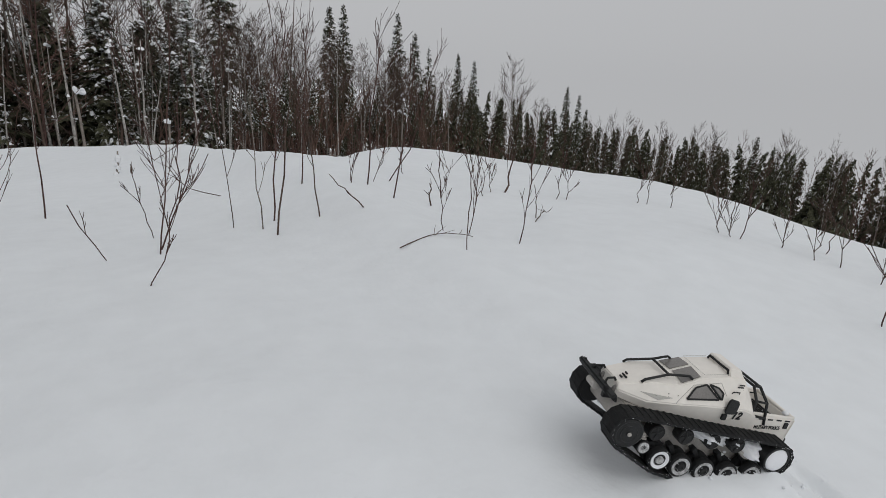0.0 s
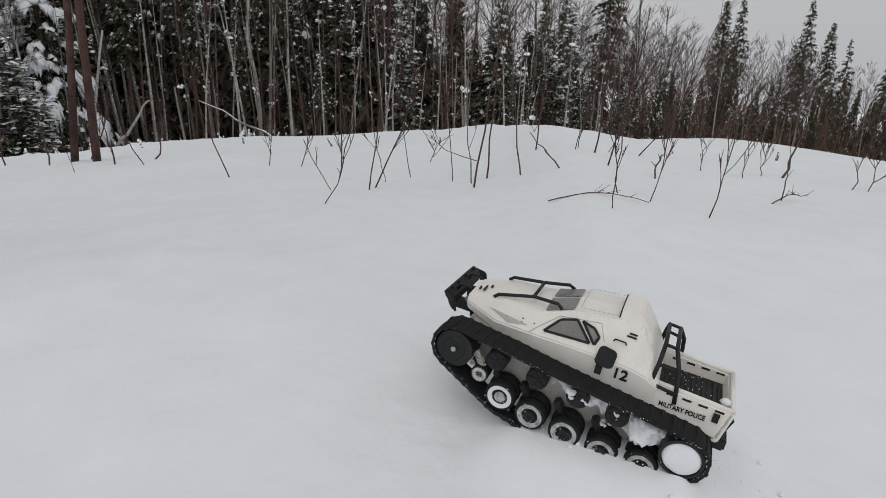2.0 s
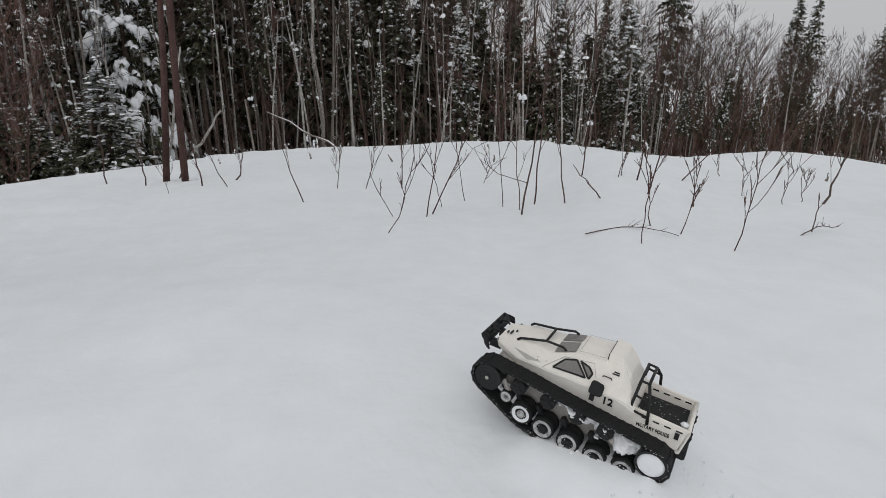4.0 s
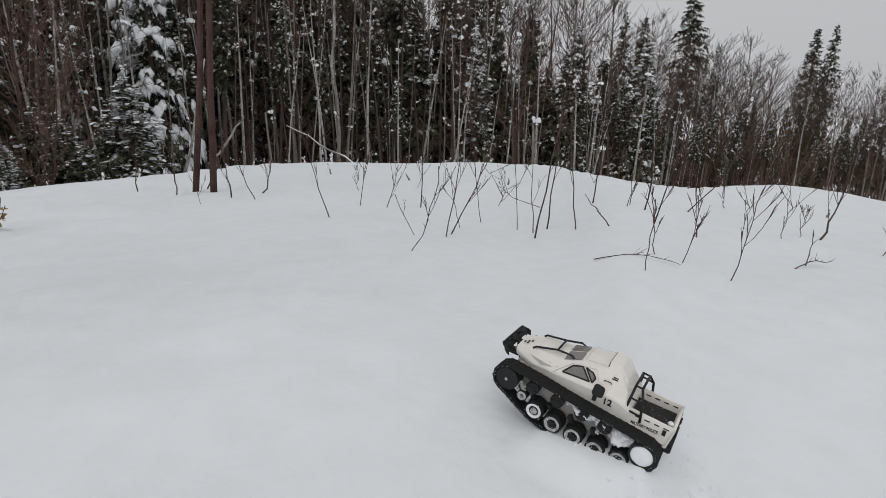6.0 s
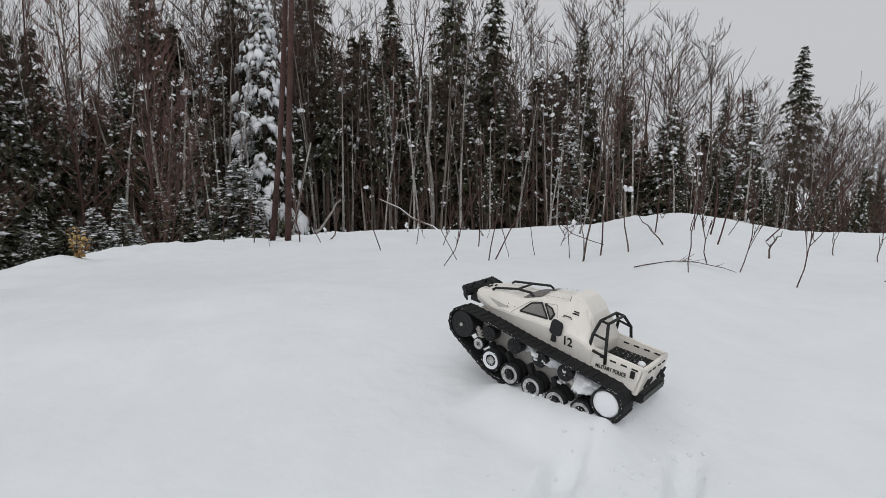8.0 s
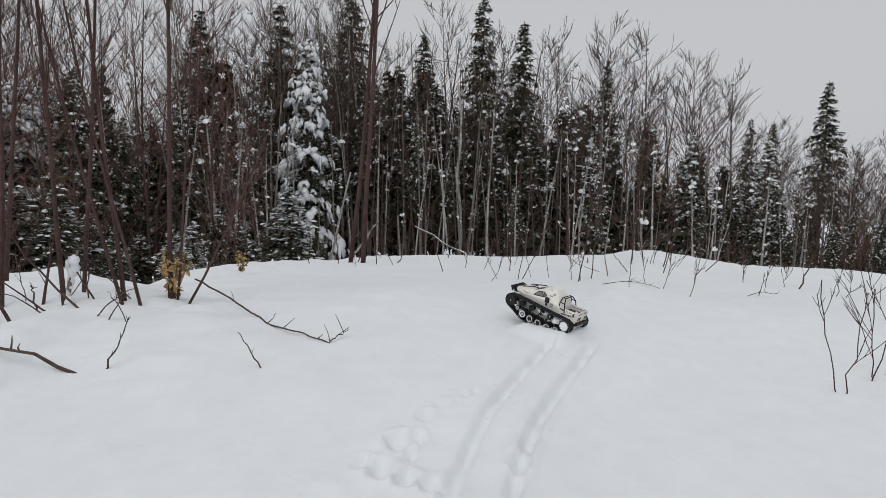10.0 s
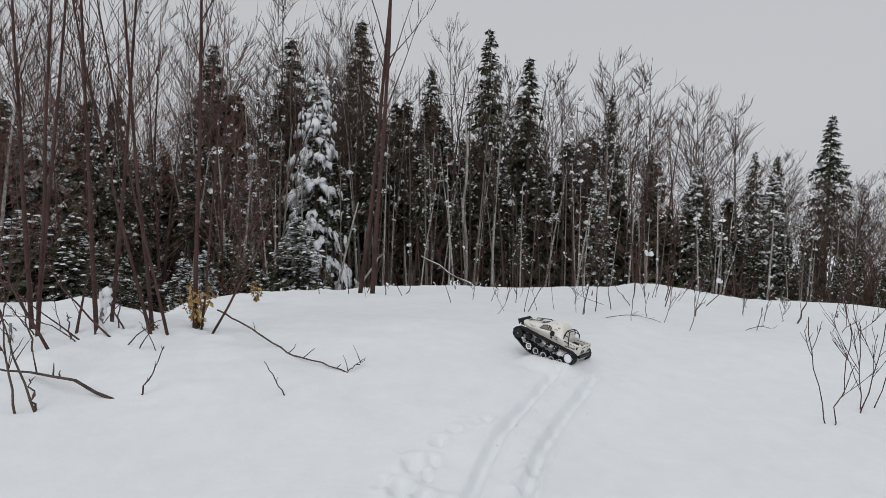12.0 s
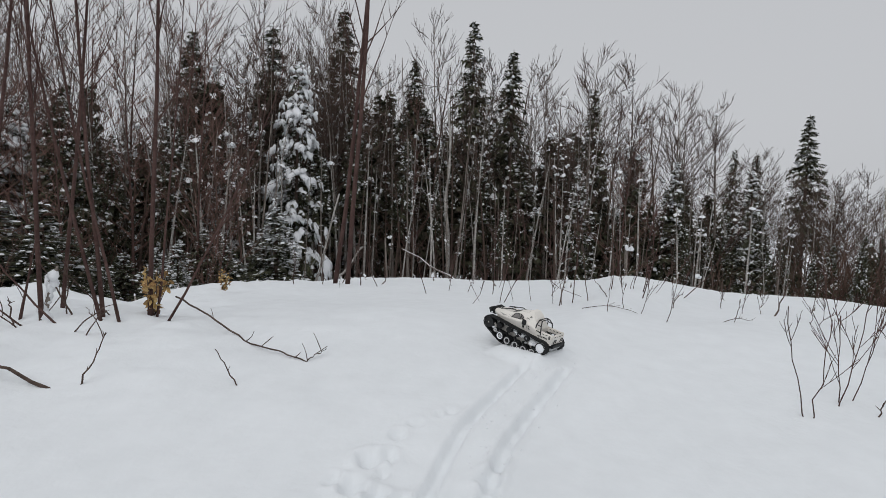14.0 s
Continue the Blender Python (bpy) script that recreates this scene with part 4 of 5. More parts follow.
for k, (x, y, h) in enumerate(((1.12, 4.0, 0.20), (1.18, 3.9, 0.09), (-0.3, 5.9, 0.16), (0.52, 5.2, 0.12), (1.72, 2.5, 0.08), (-1.3, 6.3, 0.15), (2.6, 2.0, 0.08), (-2.10, 0.18, 0.27), (-2.45, 0.1, 0.12))):
    tuft(x, y, h, 500 + k)
RC = random.Random(44)
for k in range(34):
    az = -34 + 40 * (k + RC.random()) / 24 if k < 24 else 24 + 44 * (k - 24 + RC.random()) / 10
    i = int(az - CREST_AT[0])
    d = CREST_FAR[i] - RC.uniform(0.0, 0.25)
    tuft(CENTRE[0] + d * math.sin(radians(az)), CENTRE[1] + d * math.cos(radians(az)), RC.uniform(0.05, 0.14) * d / 7, 540 + k)

def fallen_branch(stations, r, seed, label):
    """A long branch lying along stations (x, y, height over the snow), with short side twigs."""
    rng = random.Random(seed)
    fixed = [Vector((x, y, hill(x, y) + up)) for x, y, up in stations]
    pts = []
    for a, b in zip(fixed, fixed[1:]):
        pts += [a.lerp(b, k / 5) + Vector((rng.uniform(-1, 1), rng.uniform(-1, 1), rng.uniform(-0.6, 0.6))) * r * 1.5 for k in range(5)]
    pts.append(fixed[-1])
    n = len(pts) - 1
    root = new("fallen_branch")
    s, c = Shape(), Shape()
    s.tube(pts, [r * (1 - 0.65 * i / n) for i in range(n + 1)], 6)
    part("stem", s, BARK, root, smooth=True)
    for k in range(7):
        q, d = along(pts, 0.15 + 0.8 * (k + rng.random()) / 7)
        c.tube(sway(rng, q, d + Vector((rng.uniform(-1, 1), rng.uniform(-1, 1), rng.uniform(0.2, 1.2))), rng.uniform(0.03, 0.08), 3, 0.2, 0.3), [r * 0.45, r * 0.38, r * 0.3, r * 0.2], 4)
    tagged(part("side_twigs", c, BARK, root), kind="stuff")
    return tagged(root, label, "branch", "twigs in the snow")


# twigs and fallen branches
fallen_branch([(-1.70, 0.60, 0.10), (-1.42, 0.30, 0.035), (-1.155, -0.012, 0.0), (-0.99, -0.15, 0.012), (-0.862, -0.255, 0.004), (-0.825, -0.21, 0.015), (-0.80, -0.17, 0.025)], 0.0046, 608, "long thin brown branch fallen from a thicket onto the snow")
twig(0.50, 0.95, 0.30, -0.08, 0.005, 0.0022, 601, "dark knotty branch lying on the snow", 0.030, 5, 0.020)
twig(-1.639, -0.465, -0.76, 0.17, 0.03, 0.0066, 602, "long dark bent branch rising from the snow", 0.055, 5)
twig(-1.567, -0.461, 0.07, 0.03, 0.15, 0.0036, 603, "crooked broken twig poking out of the snow", knots=5)
twig(-1.041, -0.448, -0.09, 0.02, 0.12, 0.0028, 604)
twig(-1.92, -0.58, -0.10, 0.05, 0.36, 0.0042, 605, "dry weed stalk standing in snow", knots=6)
twig(-1.86, -0.57, -0.22, 0.10, 0.34, 0.0042, 606, "dry weed stalk standing in snow", knots=4)
twig(-1.87, -0.56, -0.02, 0.0, 0.12, 0.0045, 607)
RT = random.Random(31)
for k in range(16):
    twig(-1.72 - 0.9 * (k + RT.random()) / 16, RT.uniform(-0.05, 0.30), RT.uniform(-0.32, 0.22), RT.uniform(-0.1, 0.1), RT.uniform(0.08, 0.30), RT.uniform(0.0020, 0.0042), 630 + k, "thin bent twig of the thicket", RT.uniform(0, 0.05), 5)
twig(0.78, 1.35, -0.08, 0.12, 0.16, 0.0030, 613)
twig(1.20, 1.34, 0.10, 0.08, 0.09, 0.0040, 614, "dark broken branch with snow on it", 0.03, 6)
twig(1.26, 0.86, 0.22, 0.03, 0.02, 0.0026, 615, "small dark broken branch with side twigs", 0.02, 7)
twig(1.38, 0.90, 0.06, 0.05, 0.14, 0.0026, 616)


def leafy(x, y, h, w, seed, label):
    """A dry plant that has kept its leaves."""
    rng = random.Random(seed)
    z = hill(x, y)
    root = new("dry_shrub")
    s, c = Shape(), Shape()
    for _ in range(7):
        line = sway(rng, (x, y, z - 0.02), (rng.uniform(-0.4, 0.4), rng.uniform(-0.4, 0.4), 1), h * rng.uniform(0.6, 1), 4, 0.12, 0.2)
        s.tube(line, 0.002, 4, False)
        for _ in range(18):
            p, _d = along(line, rng.uniform(0.15, 1))
            q = Vector((rng.uniform(-1, 1), rng.uniform(-1, 1), rng.uniform(-1, 0.3))).normalized()
            e = q.cross(Vector((rng.uniform(-1, 1), rng.uniform(-1, 1), 0.5))).normalized() * w * 0.28
            c.add([p, p + q * w * 0.5 + e, p + q * w, p + q * w * 0.5 - e + Vector((0, 0, w * 0.15))], [(0, 1, 2), (0, 2, 3)])
    part("stems", s, BARK, root)
    part("leaves", c, LEAF_DRY, root, "withered yellow leaves")
    return tagged(root, label, "shrub", "dry shrubs")


leafy(-2.25, 1.50, 0.28, 0.020, 401, "shrub with withered yellow leaves in snow")
leafy(-1.735, 0.43, 0.30, 0.036, 402, "shrub with withered yellow and orange leaves at a thicket's foot")
leafy(-2.05, 2.30, 0.20, 0.026, 403, "low shrub with reddish withered leaves in snow")


# crumbs of snow thrown up beside the tracks
def crumbs():
    rng = random.Random(77)
    s = Shape()
    for _ in range(260):
        p = rng.choice(RUT_LINE[:60])
        a, d = rng.uniform(0, 6.28), abs(rng.gauss(0.09, 0.045))
        x, y, r = p[0] + math.cos(a) * d, p[1] + math.sin(a) * d, rng.uniform(0.001, 0.004)
        s.lump((x, y, hill(x, y) - pressed(x, y) + r * 0.4), r, r, r * 0.7, rng, 5)
    return tagged(part("snow_crumbs", s, SNOW_CLUMP), "small crumbs of churned snow beside the tracks", "snow", kind="stuff")


crumbs()


# ---------- the tracked model vehicle ----------
def tank():
    root = new("toy_tracked_vehicle")
    root.matrix_basis = STANCE @ Matrix.Translation((0, 0.0202, 0)) @ Matrix.Diagonal((1, 0.78, 1, 1))
    tagged(root, "cream-white toy tracked military vehicle standing in snow", "toy tank")
    rng = random.Random(3)

    # --- shell: cross-sections from nose to tail (x, then half outline y, z from sill up to the middle)
    def section(x, sill, belt, eave, mid):
        return [(x, y, z) for y, z in (sill, belt, eave)] + [(x, 0, mid)] + [(x, -y, z) for y, z in (eave, belt, sill)]

    stations = [
        section(0.142, (0.030, 0.088), (0.036, 0.100), (0.031, 0.109), 0.110),
        section(0.100, (0.044, 0.078), (0.054, 0.094), (0.038, 0.120), 0.122),
        section(0.050, (0.052, 0.072), (0.063, 0.098), (0.045, 0.123), 0.127),
        section(0.014, (0.054, 0.068), (0.067, 0.101), (0.041, 0.137), 0.141),
        section(-0.030, (0.055, 0.065), (0.069, 0.102), (0.041, 0.143), 0.147),
        section(-0.056, (0.055, 0.062), (0.068, 0.100), (0.040, 0.143), 0.147),
        section(-0.074, (0.055, 0.060), (0.064, 0.094), (0.045, 0.114), 0.115),
        section(-0.086, (0.055, 0.060), (0.060, 0.086), (0.052, 0.089), 0.089),
    ]
    s = Shape()
    k = len(stations[0])
    s.add([p for st in stations for p in st],
          [(i * k + j, i * k + j + 1, (i + 1) * k + j + 1, (i + 1) * k + j) for i in range(len(stations) - 1) for j in range(k - 1)]
          + [tuple(range(k)), tuple((len(stations) - 1) * k + j for j in range(k))[::-1]]
          + [(i * k, (i + 1) * k, (i + 1) * k + k - 1, i * k + k - 1) for i in range(len(stations) - 1)])
    shell = part("body_shell", s, SHELL, root, "cream-white moulded plastic", bevel=0.0016)

    def on_side(x, f, sgn, proud=0.0012):
        """A point on the slanted cabin side: f runs from belt (0) to eave (1)."""
        xs = [st[0][0] for st in stations]
        for i in range(len(xs) - 1):
            if xs[i] >= x >= xs[i + 1]:
                g = (xs[i] - x) / (xs[i] - xs[i + 1])
                b = Vector(stations[i][1]).lerp(Vector(stations[i + 1][1]), g)
                e = Vector(stations[i][2]).lerp(Vector(stations[i + 1][2]), g)
                p = b.lerp(e, f)
                return Vector((p.x, sgn * (p.y + proud * 0.9), p.z + proud * 0.4))
        return Vector((x, 0, 0))

    for sgn in (1, -1):
        for pane in ([(0.042, 0.28), (0.028, 0.74), (0.011, 0.78), (-0.008, 0.26)], [(0.005, 0.78), (-0.009, 0.66), (-0.016, 0.48), (-0.013, 0.26)]):
            win = Shape()
            win.prism([on_side(x, f, sgn, 0.0004) for x, f in pane], (0, sgn * 0.0012, 0.0005))
            w = part("side_window", win, GLASS, root, "smoked plastic window")
            fr = Shape()
            ring = [on_side(x, f, sgn, 0.0016) for x, f in pane]
            for a, b in zip(ring, ring[1:] + ring[:1]):
                fr.tube([a, b], 0.0016, 6)
            part("window_frame", fr, BLACK, w, "black window frame")
        vent = Shape()
        vent.prism([on_side(0.112, 0.45, sgn, 0.0003), on_side(0.062, 0.30, sgn, 0.0003), on_side(0.085, 0.12, sgn, 0.0003)], (0, sgn * 0.0008, 0.0004))
        part("side_vent", vent, VENT, root, "grey triangular recess")
        mir = Shape()
        mir.prism([(-0.0180, sgn * 0.0695, 0.0975), (-0.0200, sgn * 0.0690, 0.1165), (-0.0240, sgn * 0.0680, 0.1195), (-0.0370, sgn * 0.0680, 0.1165), (-0.0390, sgn * 0.0690, 0.1125), (-0.0380, sgn * 0.0695, 0.0965), (-0.0340, sgn * 0.069, 0.0935), (-0.0220, sgn * 0.069, 0.0935)], (0, sgn * 0.004, 0))
        part("side_panel", mir, BLACK, root, "black rounded panel", bevel=0.001)
        lat = Shape()
        lat.box((-0.0280, min(sgn * 0.064, sgn * 0.0685), 0.0815), (-0.0210, max(sgn * 0.064, sgn * 0.0685), 0.0905))
        part("door_catch", lat, BLACK, root, "black door catch")
        seam = Shape()
        loop_line = [on_side(x, f, sgn, 0.0004) for x, f in ((0.058, 0.04), (0.052, 0.30), (0.030, 0.86), (-0.014, 0.84), (-0.022, 0.40))]
        seam.tube(loop_line, 0.0005, 5)
        part("door_seam", seam, VENT, root, "thin grey door seam")
        hand = Shape()
        hand.tube([on_side(-0.031, 0.50, sgn, 0.001), on_side(-0.032, 0.55, sgn, 0.004), on_side(-0.043, 0.55, sgn, 0.004), on_side(-0.044, 0.50, sgn, 0.001)], 0.0009, 6)
        part("grab_handle", hand, BLACK, root, "thin black grab handle")
        lamp = Shape()
        lamp.lathe([(0.0, 0.0), (0.0055, 0.0), (0.0055, 0.004), (0.0, 0.005)], (0.141, sgn * 0.024, 0.098), 14)
        part("headlight", lamp, GLASS, root, "small round headlight")
        for x, f in ((0.088, 0.35), (0.069, 0.50), (0.069, 0.34), (0.055, 0.45)):
            bolt = Shape()
            bolt.lathe([(0.0, 0.0), (0.0009, 0.0), (0.0007, 0.0006), (0.0, 0.0007)], tuple(on_side(x, f, sgn, 0.0002)), 8)
            part("bolt", bolt, BLACK, root)

    # windscreen, split by a centre bar
    for sgn in (1, -1):
        ws = Shape()
        ws.prism([(0.047, sgn * 0.004, 0.1285), (0.047, sgn * 0.041, 0.1255), (0.018, sgn * 0.036, 0.1375), (0.018, sgn * 0.004, 0.1400)], (0.0006, 0, 0.0009))
        part("windscreen", ws, GLASS, root, "smoked plastic windscreen")
    line = Shape()
    for y in (-0.036, 0.036):
        line.tube([(0.012, y, 0.1415), (-0.028, y, 0.1470)], 0.0003, 5)
    line.tube([(0.012, -0.036, 0.1415), (0.012, 0.036, 0.1415)], 0.0003, 5)
    part("hatch_seam", line, VENT, root, "thin grey roof seam")

    # raised rear roof with its dark air intake
    hump = Shape()
    lofts = []
    for x, w, top in ((-0.030, 1.0, 0.1560), (-0.050, 1.0, 0.1548), (-0.066, 0.96, 0.1330), (-0.0735, 0.94, 0.1180)):
        low = min(0.1340, top - 0.006)
        mid = low + (top - low) * 0.45
        lofts += [(x, y * w, z) for y, z in ((0.041, low), (0.037, mid), (0.031, top), (-0.031, top), (-0.037, mid), (-0.041, low))]
    hump.add(lofts, [(6 * i + k, 6 * i + (k + 1) % 6, 6 * i + 6 + (k + 1) % 6, 6 * i + 6 + k) for i in range(3) for k in range(6)] + [tuple(range(6)), tuple(range(18, 24))[::-1]])
    roof_hump = part("roof_scoop", hump, SHELL, root, bevel=0.002)
    gri = Shape()
    gri.prism([(-0.0285, 0.034, 0.1445), (-0.0285, 0.029, 0.1525), (-0.0285, -0.029, 0.1525), (-0.0285, -0.034, 0.1445), (-0.0285, -0.030, 0.1445), (-0.0285, -0.027, 0.1490), (-0.0285, 0.027, 0.1490), (-0.0285, 0.030, 0.1445)], (-0.003, 0, 0))
    part("intake_grille", gri, BLACK, roof_hump, "black air intake")

    # guard rails over the bonnet
    for sgn in (1, -1):
        g = Shape()
        g.tube([(0.110, sgn * 0.036, 0.118), (0.105, sgn * 0.036, 0.1230), (0.066, sgn * 0.029, 0.1325), (0.037, sgn * 0.037, 0.1370), (0.031, sgn * 0.039, 0.133)], 0.0022, 8)
        part("bonnet_rail", g, BLACK, root, "black tubular guard rail", smooth=True)
    g = Shape()
    g.tube([(0.066, 0.029, 0.1325), (0.066, -0.029, 0.1325)], 0.002, 8)
    part("bonnet_crossbar", g, BLACK, root, "black tubular crossbar", smooth=True)

    # front bumper with hoop and winch
    b = Shape()
    b.prism([(0.154, 0.046, 0.094), (0.158, 0.046, 0.090), (0.170, 0.046, 0.102), (0.170, 0.046, 0.108), (0.163, 0.046, 0.110), (0.157, 0.046, 0.105)], (0, -0.112, 0))
    for ty in (0.036, 0.012, -0.018, -0.050):
        b.prism([(0.160, ty, 0.106), (0.168, ty, 0.107), (0.163, ty, 0.1135)], (0, -0.007, 0))
    bump = part("front_bumper", b, BLACK, root, "rugged black front bumper", bevel=0.0025)
    for sgn in (1, -1):
        e = Shape()
        ey = 0.042 if sgn > 0 else -0.064
        e.prism([(0.156, ey, 0.094), (0.161, ey, 0.095), (0.169, ey, 0.104), (0.160, ey, 0.109)], (-0.010, sgn * 0.014, -0.008))
        part("bumper_end", e, BLACK, bump, bevel=0.002)
        h = Shape()
        h.tube([(0.160, sgn * 0.024, 0.104), (0.157, sgn * 0.023, 0.113), (0.146, sgn * 0.022, 0.1145), (0.143, sgn * 0.022, 0.110)], 0.002, 8)
        part("bumper_hoop", h, BLACK, bump, smooth=True)
        a = Shape()
        a.box((0.138, min(sgn * 0.020, sgn * 0.027), 0.082), (0.158, max(sgn * 0.020, sgn * 0.027), 0.096))
        part("bumper_arm", a, BLACK, bump)
    wi = Shape()
    wi.lathe([(0.0, -0.014), (0.006, -0.014), (0.006, 0.014), (0.0, 0.014)], (0.166, 0, 0.093), 14)
    part("winch", wi, STEEL, bump, "grey winch drum")

    # cargo bed
    bed = Shape()
    bed.box((-0.158, -0.052, 0.060), (-0.079, 0.052, 0.071))
    bed_floor = part("bed_floor", bed, BLACK, root, "black ribbed cargo floor with snow crumbs")
    for i in range(13):
        r = Shape()
        r.box((-0.152 + i * 0.0056, -0.044, 0.071), (-0.1495 + i * 0.0056, 0.044, 0.0725))
        part("floor_rib", r, BLACK, bed_floor)
    for sgn in (1, -1):
        w = Shape()
        y0, y1 = sorted((sgn * 0.047, sgn * 0.055))
        w.prism([(-0.078, y0, 0.058), (-0.156, y0, 0.050), (-0.162, y0, 0.085), (-0.078, y0, 0.089)], (0, y1 - y0, 0))
        wall = part("bed_side", w, SHELL, root, bevel=0.0014)
        for i in range(4):
            sl = Shape()
            x0 = -0.096 - i * 0.016
            sl.box((x0 - 0.009, y0 - 0.0006, 0.0815), (x0, y1 + 0.0006, 0.0838))
            part("slot", sl, BLACK, wall, "dark slot")
        rail = Shape()
        rail.tube([(-0.084, sgn * 0.051, 0.0895), (-0.160, sgn * 0.051, 0.0865)], 0.0028, 8)
        part("bed_rail", rail, SHELL, root, smooth=True)
        hook = Shape()
        hook.box((-0.150, min(sgn * 0.0545, sgn * 0.058), 0.070), (-0.144, max(sgn * 0.0545, sgn * 0.058), 0.080))
        part("side_hook", hook, BLACK, root, "black tie-down hook")
    tg = Shape()
    tg.prism([(-0.157, 0.055, 0.085), (-0.163, 0.055, 0.085), (-0.157, 0.055, 0.046), (-0.150, 0.055, 0.046)], (0, -0.110, 0))
    gate = part("tailgate", tg, SHELL, root, bevel=0.0014)
    rr = Shape()
    rr.tube([(-0.160, 0.051, 0.0865), (-0.160, -0.051, 0.0865)], 0.0028, 8)
    part("rear_rail", rr, SHELL, gate, smooth=True)
    for sgn in (1, -1):
        d = Shape()
        y0 = sgn * 0.030
        d.tube([(-0.161, y0 - 0.008, 0.056), (-0.165, y0 - 0.008, 0.070), (-0.165, y0 + 0.008, 0.070), (-0.161, y0 + 0.008, 0.056)], 0.0018, 6)
        part("tow_loop", d, BLACK, gate, "black tow loop")
        for i in range(2):
            sl = Shape()
            sl.box((-0.1635, sgn * (0.012 + i * 0.020) - 0.006, 0.0795), (-0.1595, sgn * (0.012 + i * 0.020) + 0.006, 0.0818))
            part("slot", sl, BLACK, gate, "dark slot")
    rb = Shape()
    rb.box((-0.166, -0.050, 0.036), (-0.148, 0.050, 0.050))
    part("rear_bumper", rb, BLACK, root, "black rear bumper", bevel=0.002)
    sk = Shape()
    sk.prism([(-0.156, -0.048, 0.030), (-0.146, -0.048, 0.018), (-0.140, -0.048, 0.038), (-0.150, -0.048, 0.038)], (0, 0.096, 0))
    part("rear_skid", sk, RIM, root, "pale lower rear plate")
    ct = Shape()
    ct.lump((-0.152, 0.040, 0.0895), 0.006, 0.006, 0.005, rng, 8)
    part("snow", ct, SNOW_CLUMP, root, "clot of snow in the bed corner", smooth=True)
    crumb = Shape()
    for _ in range(45):
        r = rng.uniform(0.0004, 0.0011)
        crumb.lump((rng.uniform(-0.15, -0.085), rng.uniform(-0.042, 0.042), 0.0727), r, r, r * 0.7, rng, 5)
    tagged(part("snow_crumbs", crumb, SNOW_CLUMP, bed_floor, "crumbs of snow"), kind="stuff")

    # roll cage behind the cab
    for sgn in (1, -1):
        for post in ([(-0.077, 0.057, 0.078), (-0.080, 0.053, 0.112), (-0.081, 0.033, 0.130)], [(-0.106, 0.057, 0.074), (-0.101, 0.052, 0.109), (-0.093, 0.033, 0.129)]):
            c = Shape()
            c.tube([(x, sgn * y, z) for x, y, z in post], 0.0024, 8)
            part("cage_post", c, BLACK, root, "black tubular cage post", smooth=True)
        for a, b in (((-0.080, 0.053, 0.112), (-0.101, 0.052, 0.109)), ((-0.078, 0.0565, 0.088), (-0.1045, 0.0565, 0.085)), ((-0.081, 0.033, 0.130), (-0.093, 0.033, 0.129))):
            c = Shape()
            c.tube([(p[0], sgn * p[1], p[2]) for p in (a, b)], 0.002, 8)
            part("cage_side_bar", c, BLACK, root, smooth=True)
    for x, z in ((-0.081, 0.130), (-0.093, 0.129)):
        c = Shape()
        c.tube([(x, 0.033, z), (x, -0.033, z)], 0.0022, 8)
        part("cage_crossbar", c, BLACK, root, "black tubular crossbar", smooth=True)

    # chassis between the tracks
    ch = Shape()
    ch.prism([(0.128, 0.050, 0.082), (0.145, 0.050, 0.060), (0.060, 0.050, 0.012), (-0.110, 0.050, 0.004), (-0.145, 0.050, 0.030), (-0.152, 0.050, 0.055), (-0.08, 0.050, 0.066)], (0, -0.100, 0))
    part("chassis", ch, STEEL, root, "dull grey chassis tub", bevel=0.002)

    # --- running gear, both sides
    wheels = [(0.069, 0.018), (0.031, 0.009), (-0.010, 0.004), (-0.052, 0.0), (-0.094, 0.002)]
    front, rear, big, small = (0.133, 0.058), (-0.128, 0.031), 0.0225, 0.0200
    pts = []
    for (cx, cz), r in [(front, big + 0.002), (rear, big + 0.001)] + [(w, small) for w in wheels]:
        pts += [(cx + r * math.cos(a), cz + r * math.sin(a)) for a in np.linspace(0, 2 * math.pi, 72, endpoint=False)]
    pts = sorted(set((round(float(a), 6), round(float(b), 6)) for a, b in pts))

    def half(seq):
        out = []
        for p in seq:
            while len(out) > 1 and (out[-1][0] - out[-2][0]) * (p[1] - out[-2][1]) - (out[-1][1] - out[-2][1]) * (p[0] - out[-2][0]) <= 0:
                out.pop()
            out.append(p)
        return out[:-1]

    loop = half(pts) + half(pts[::-1])
    lens = [math.dist(loop[i], loop[(i + 1) % len(loop)]) for i in range(len(loop))]
    total = sum(lens)

    def at(d):
        d %= total
        for i, ln in enumerate(lens):
            if d <= ln:
                (ax, az), (bx, bz) = loop[i], loop[(i + 1) % len(loop)]
                f = d / ln
                return ax + (bx - ax) * f, az + (bz - az) * f, (bx - ax) / ln, (bz - az) / ln
            d -= ln
        return (*loop[0], 1, 0)

    lug = Shape()
    lug.prism([(-0.0030, -0.0195, 0), (-0.0012, 0.0, 0), (-0.0030, 0.0195, 0), (0.0012, 0.0195, 0), (0.0030, 0.0, 0), (0.0012, -0.0195, 0)], (0, 0, 0.0011))
    lug_mesh = lug.mesh("track_lug", RUBBER)
    count = 58
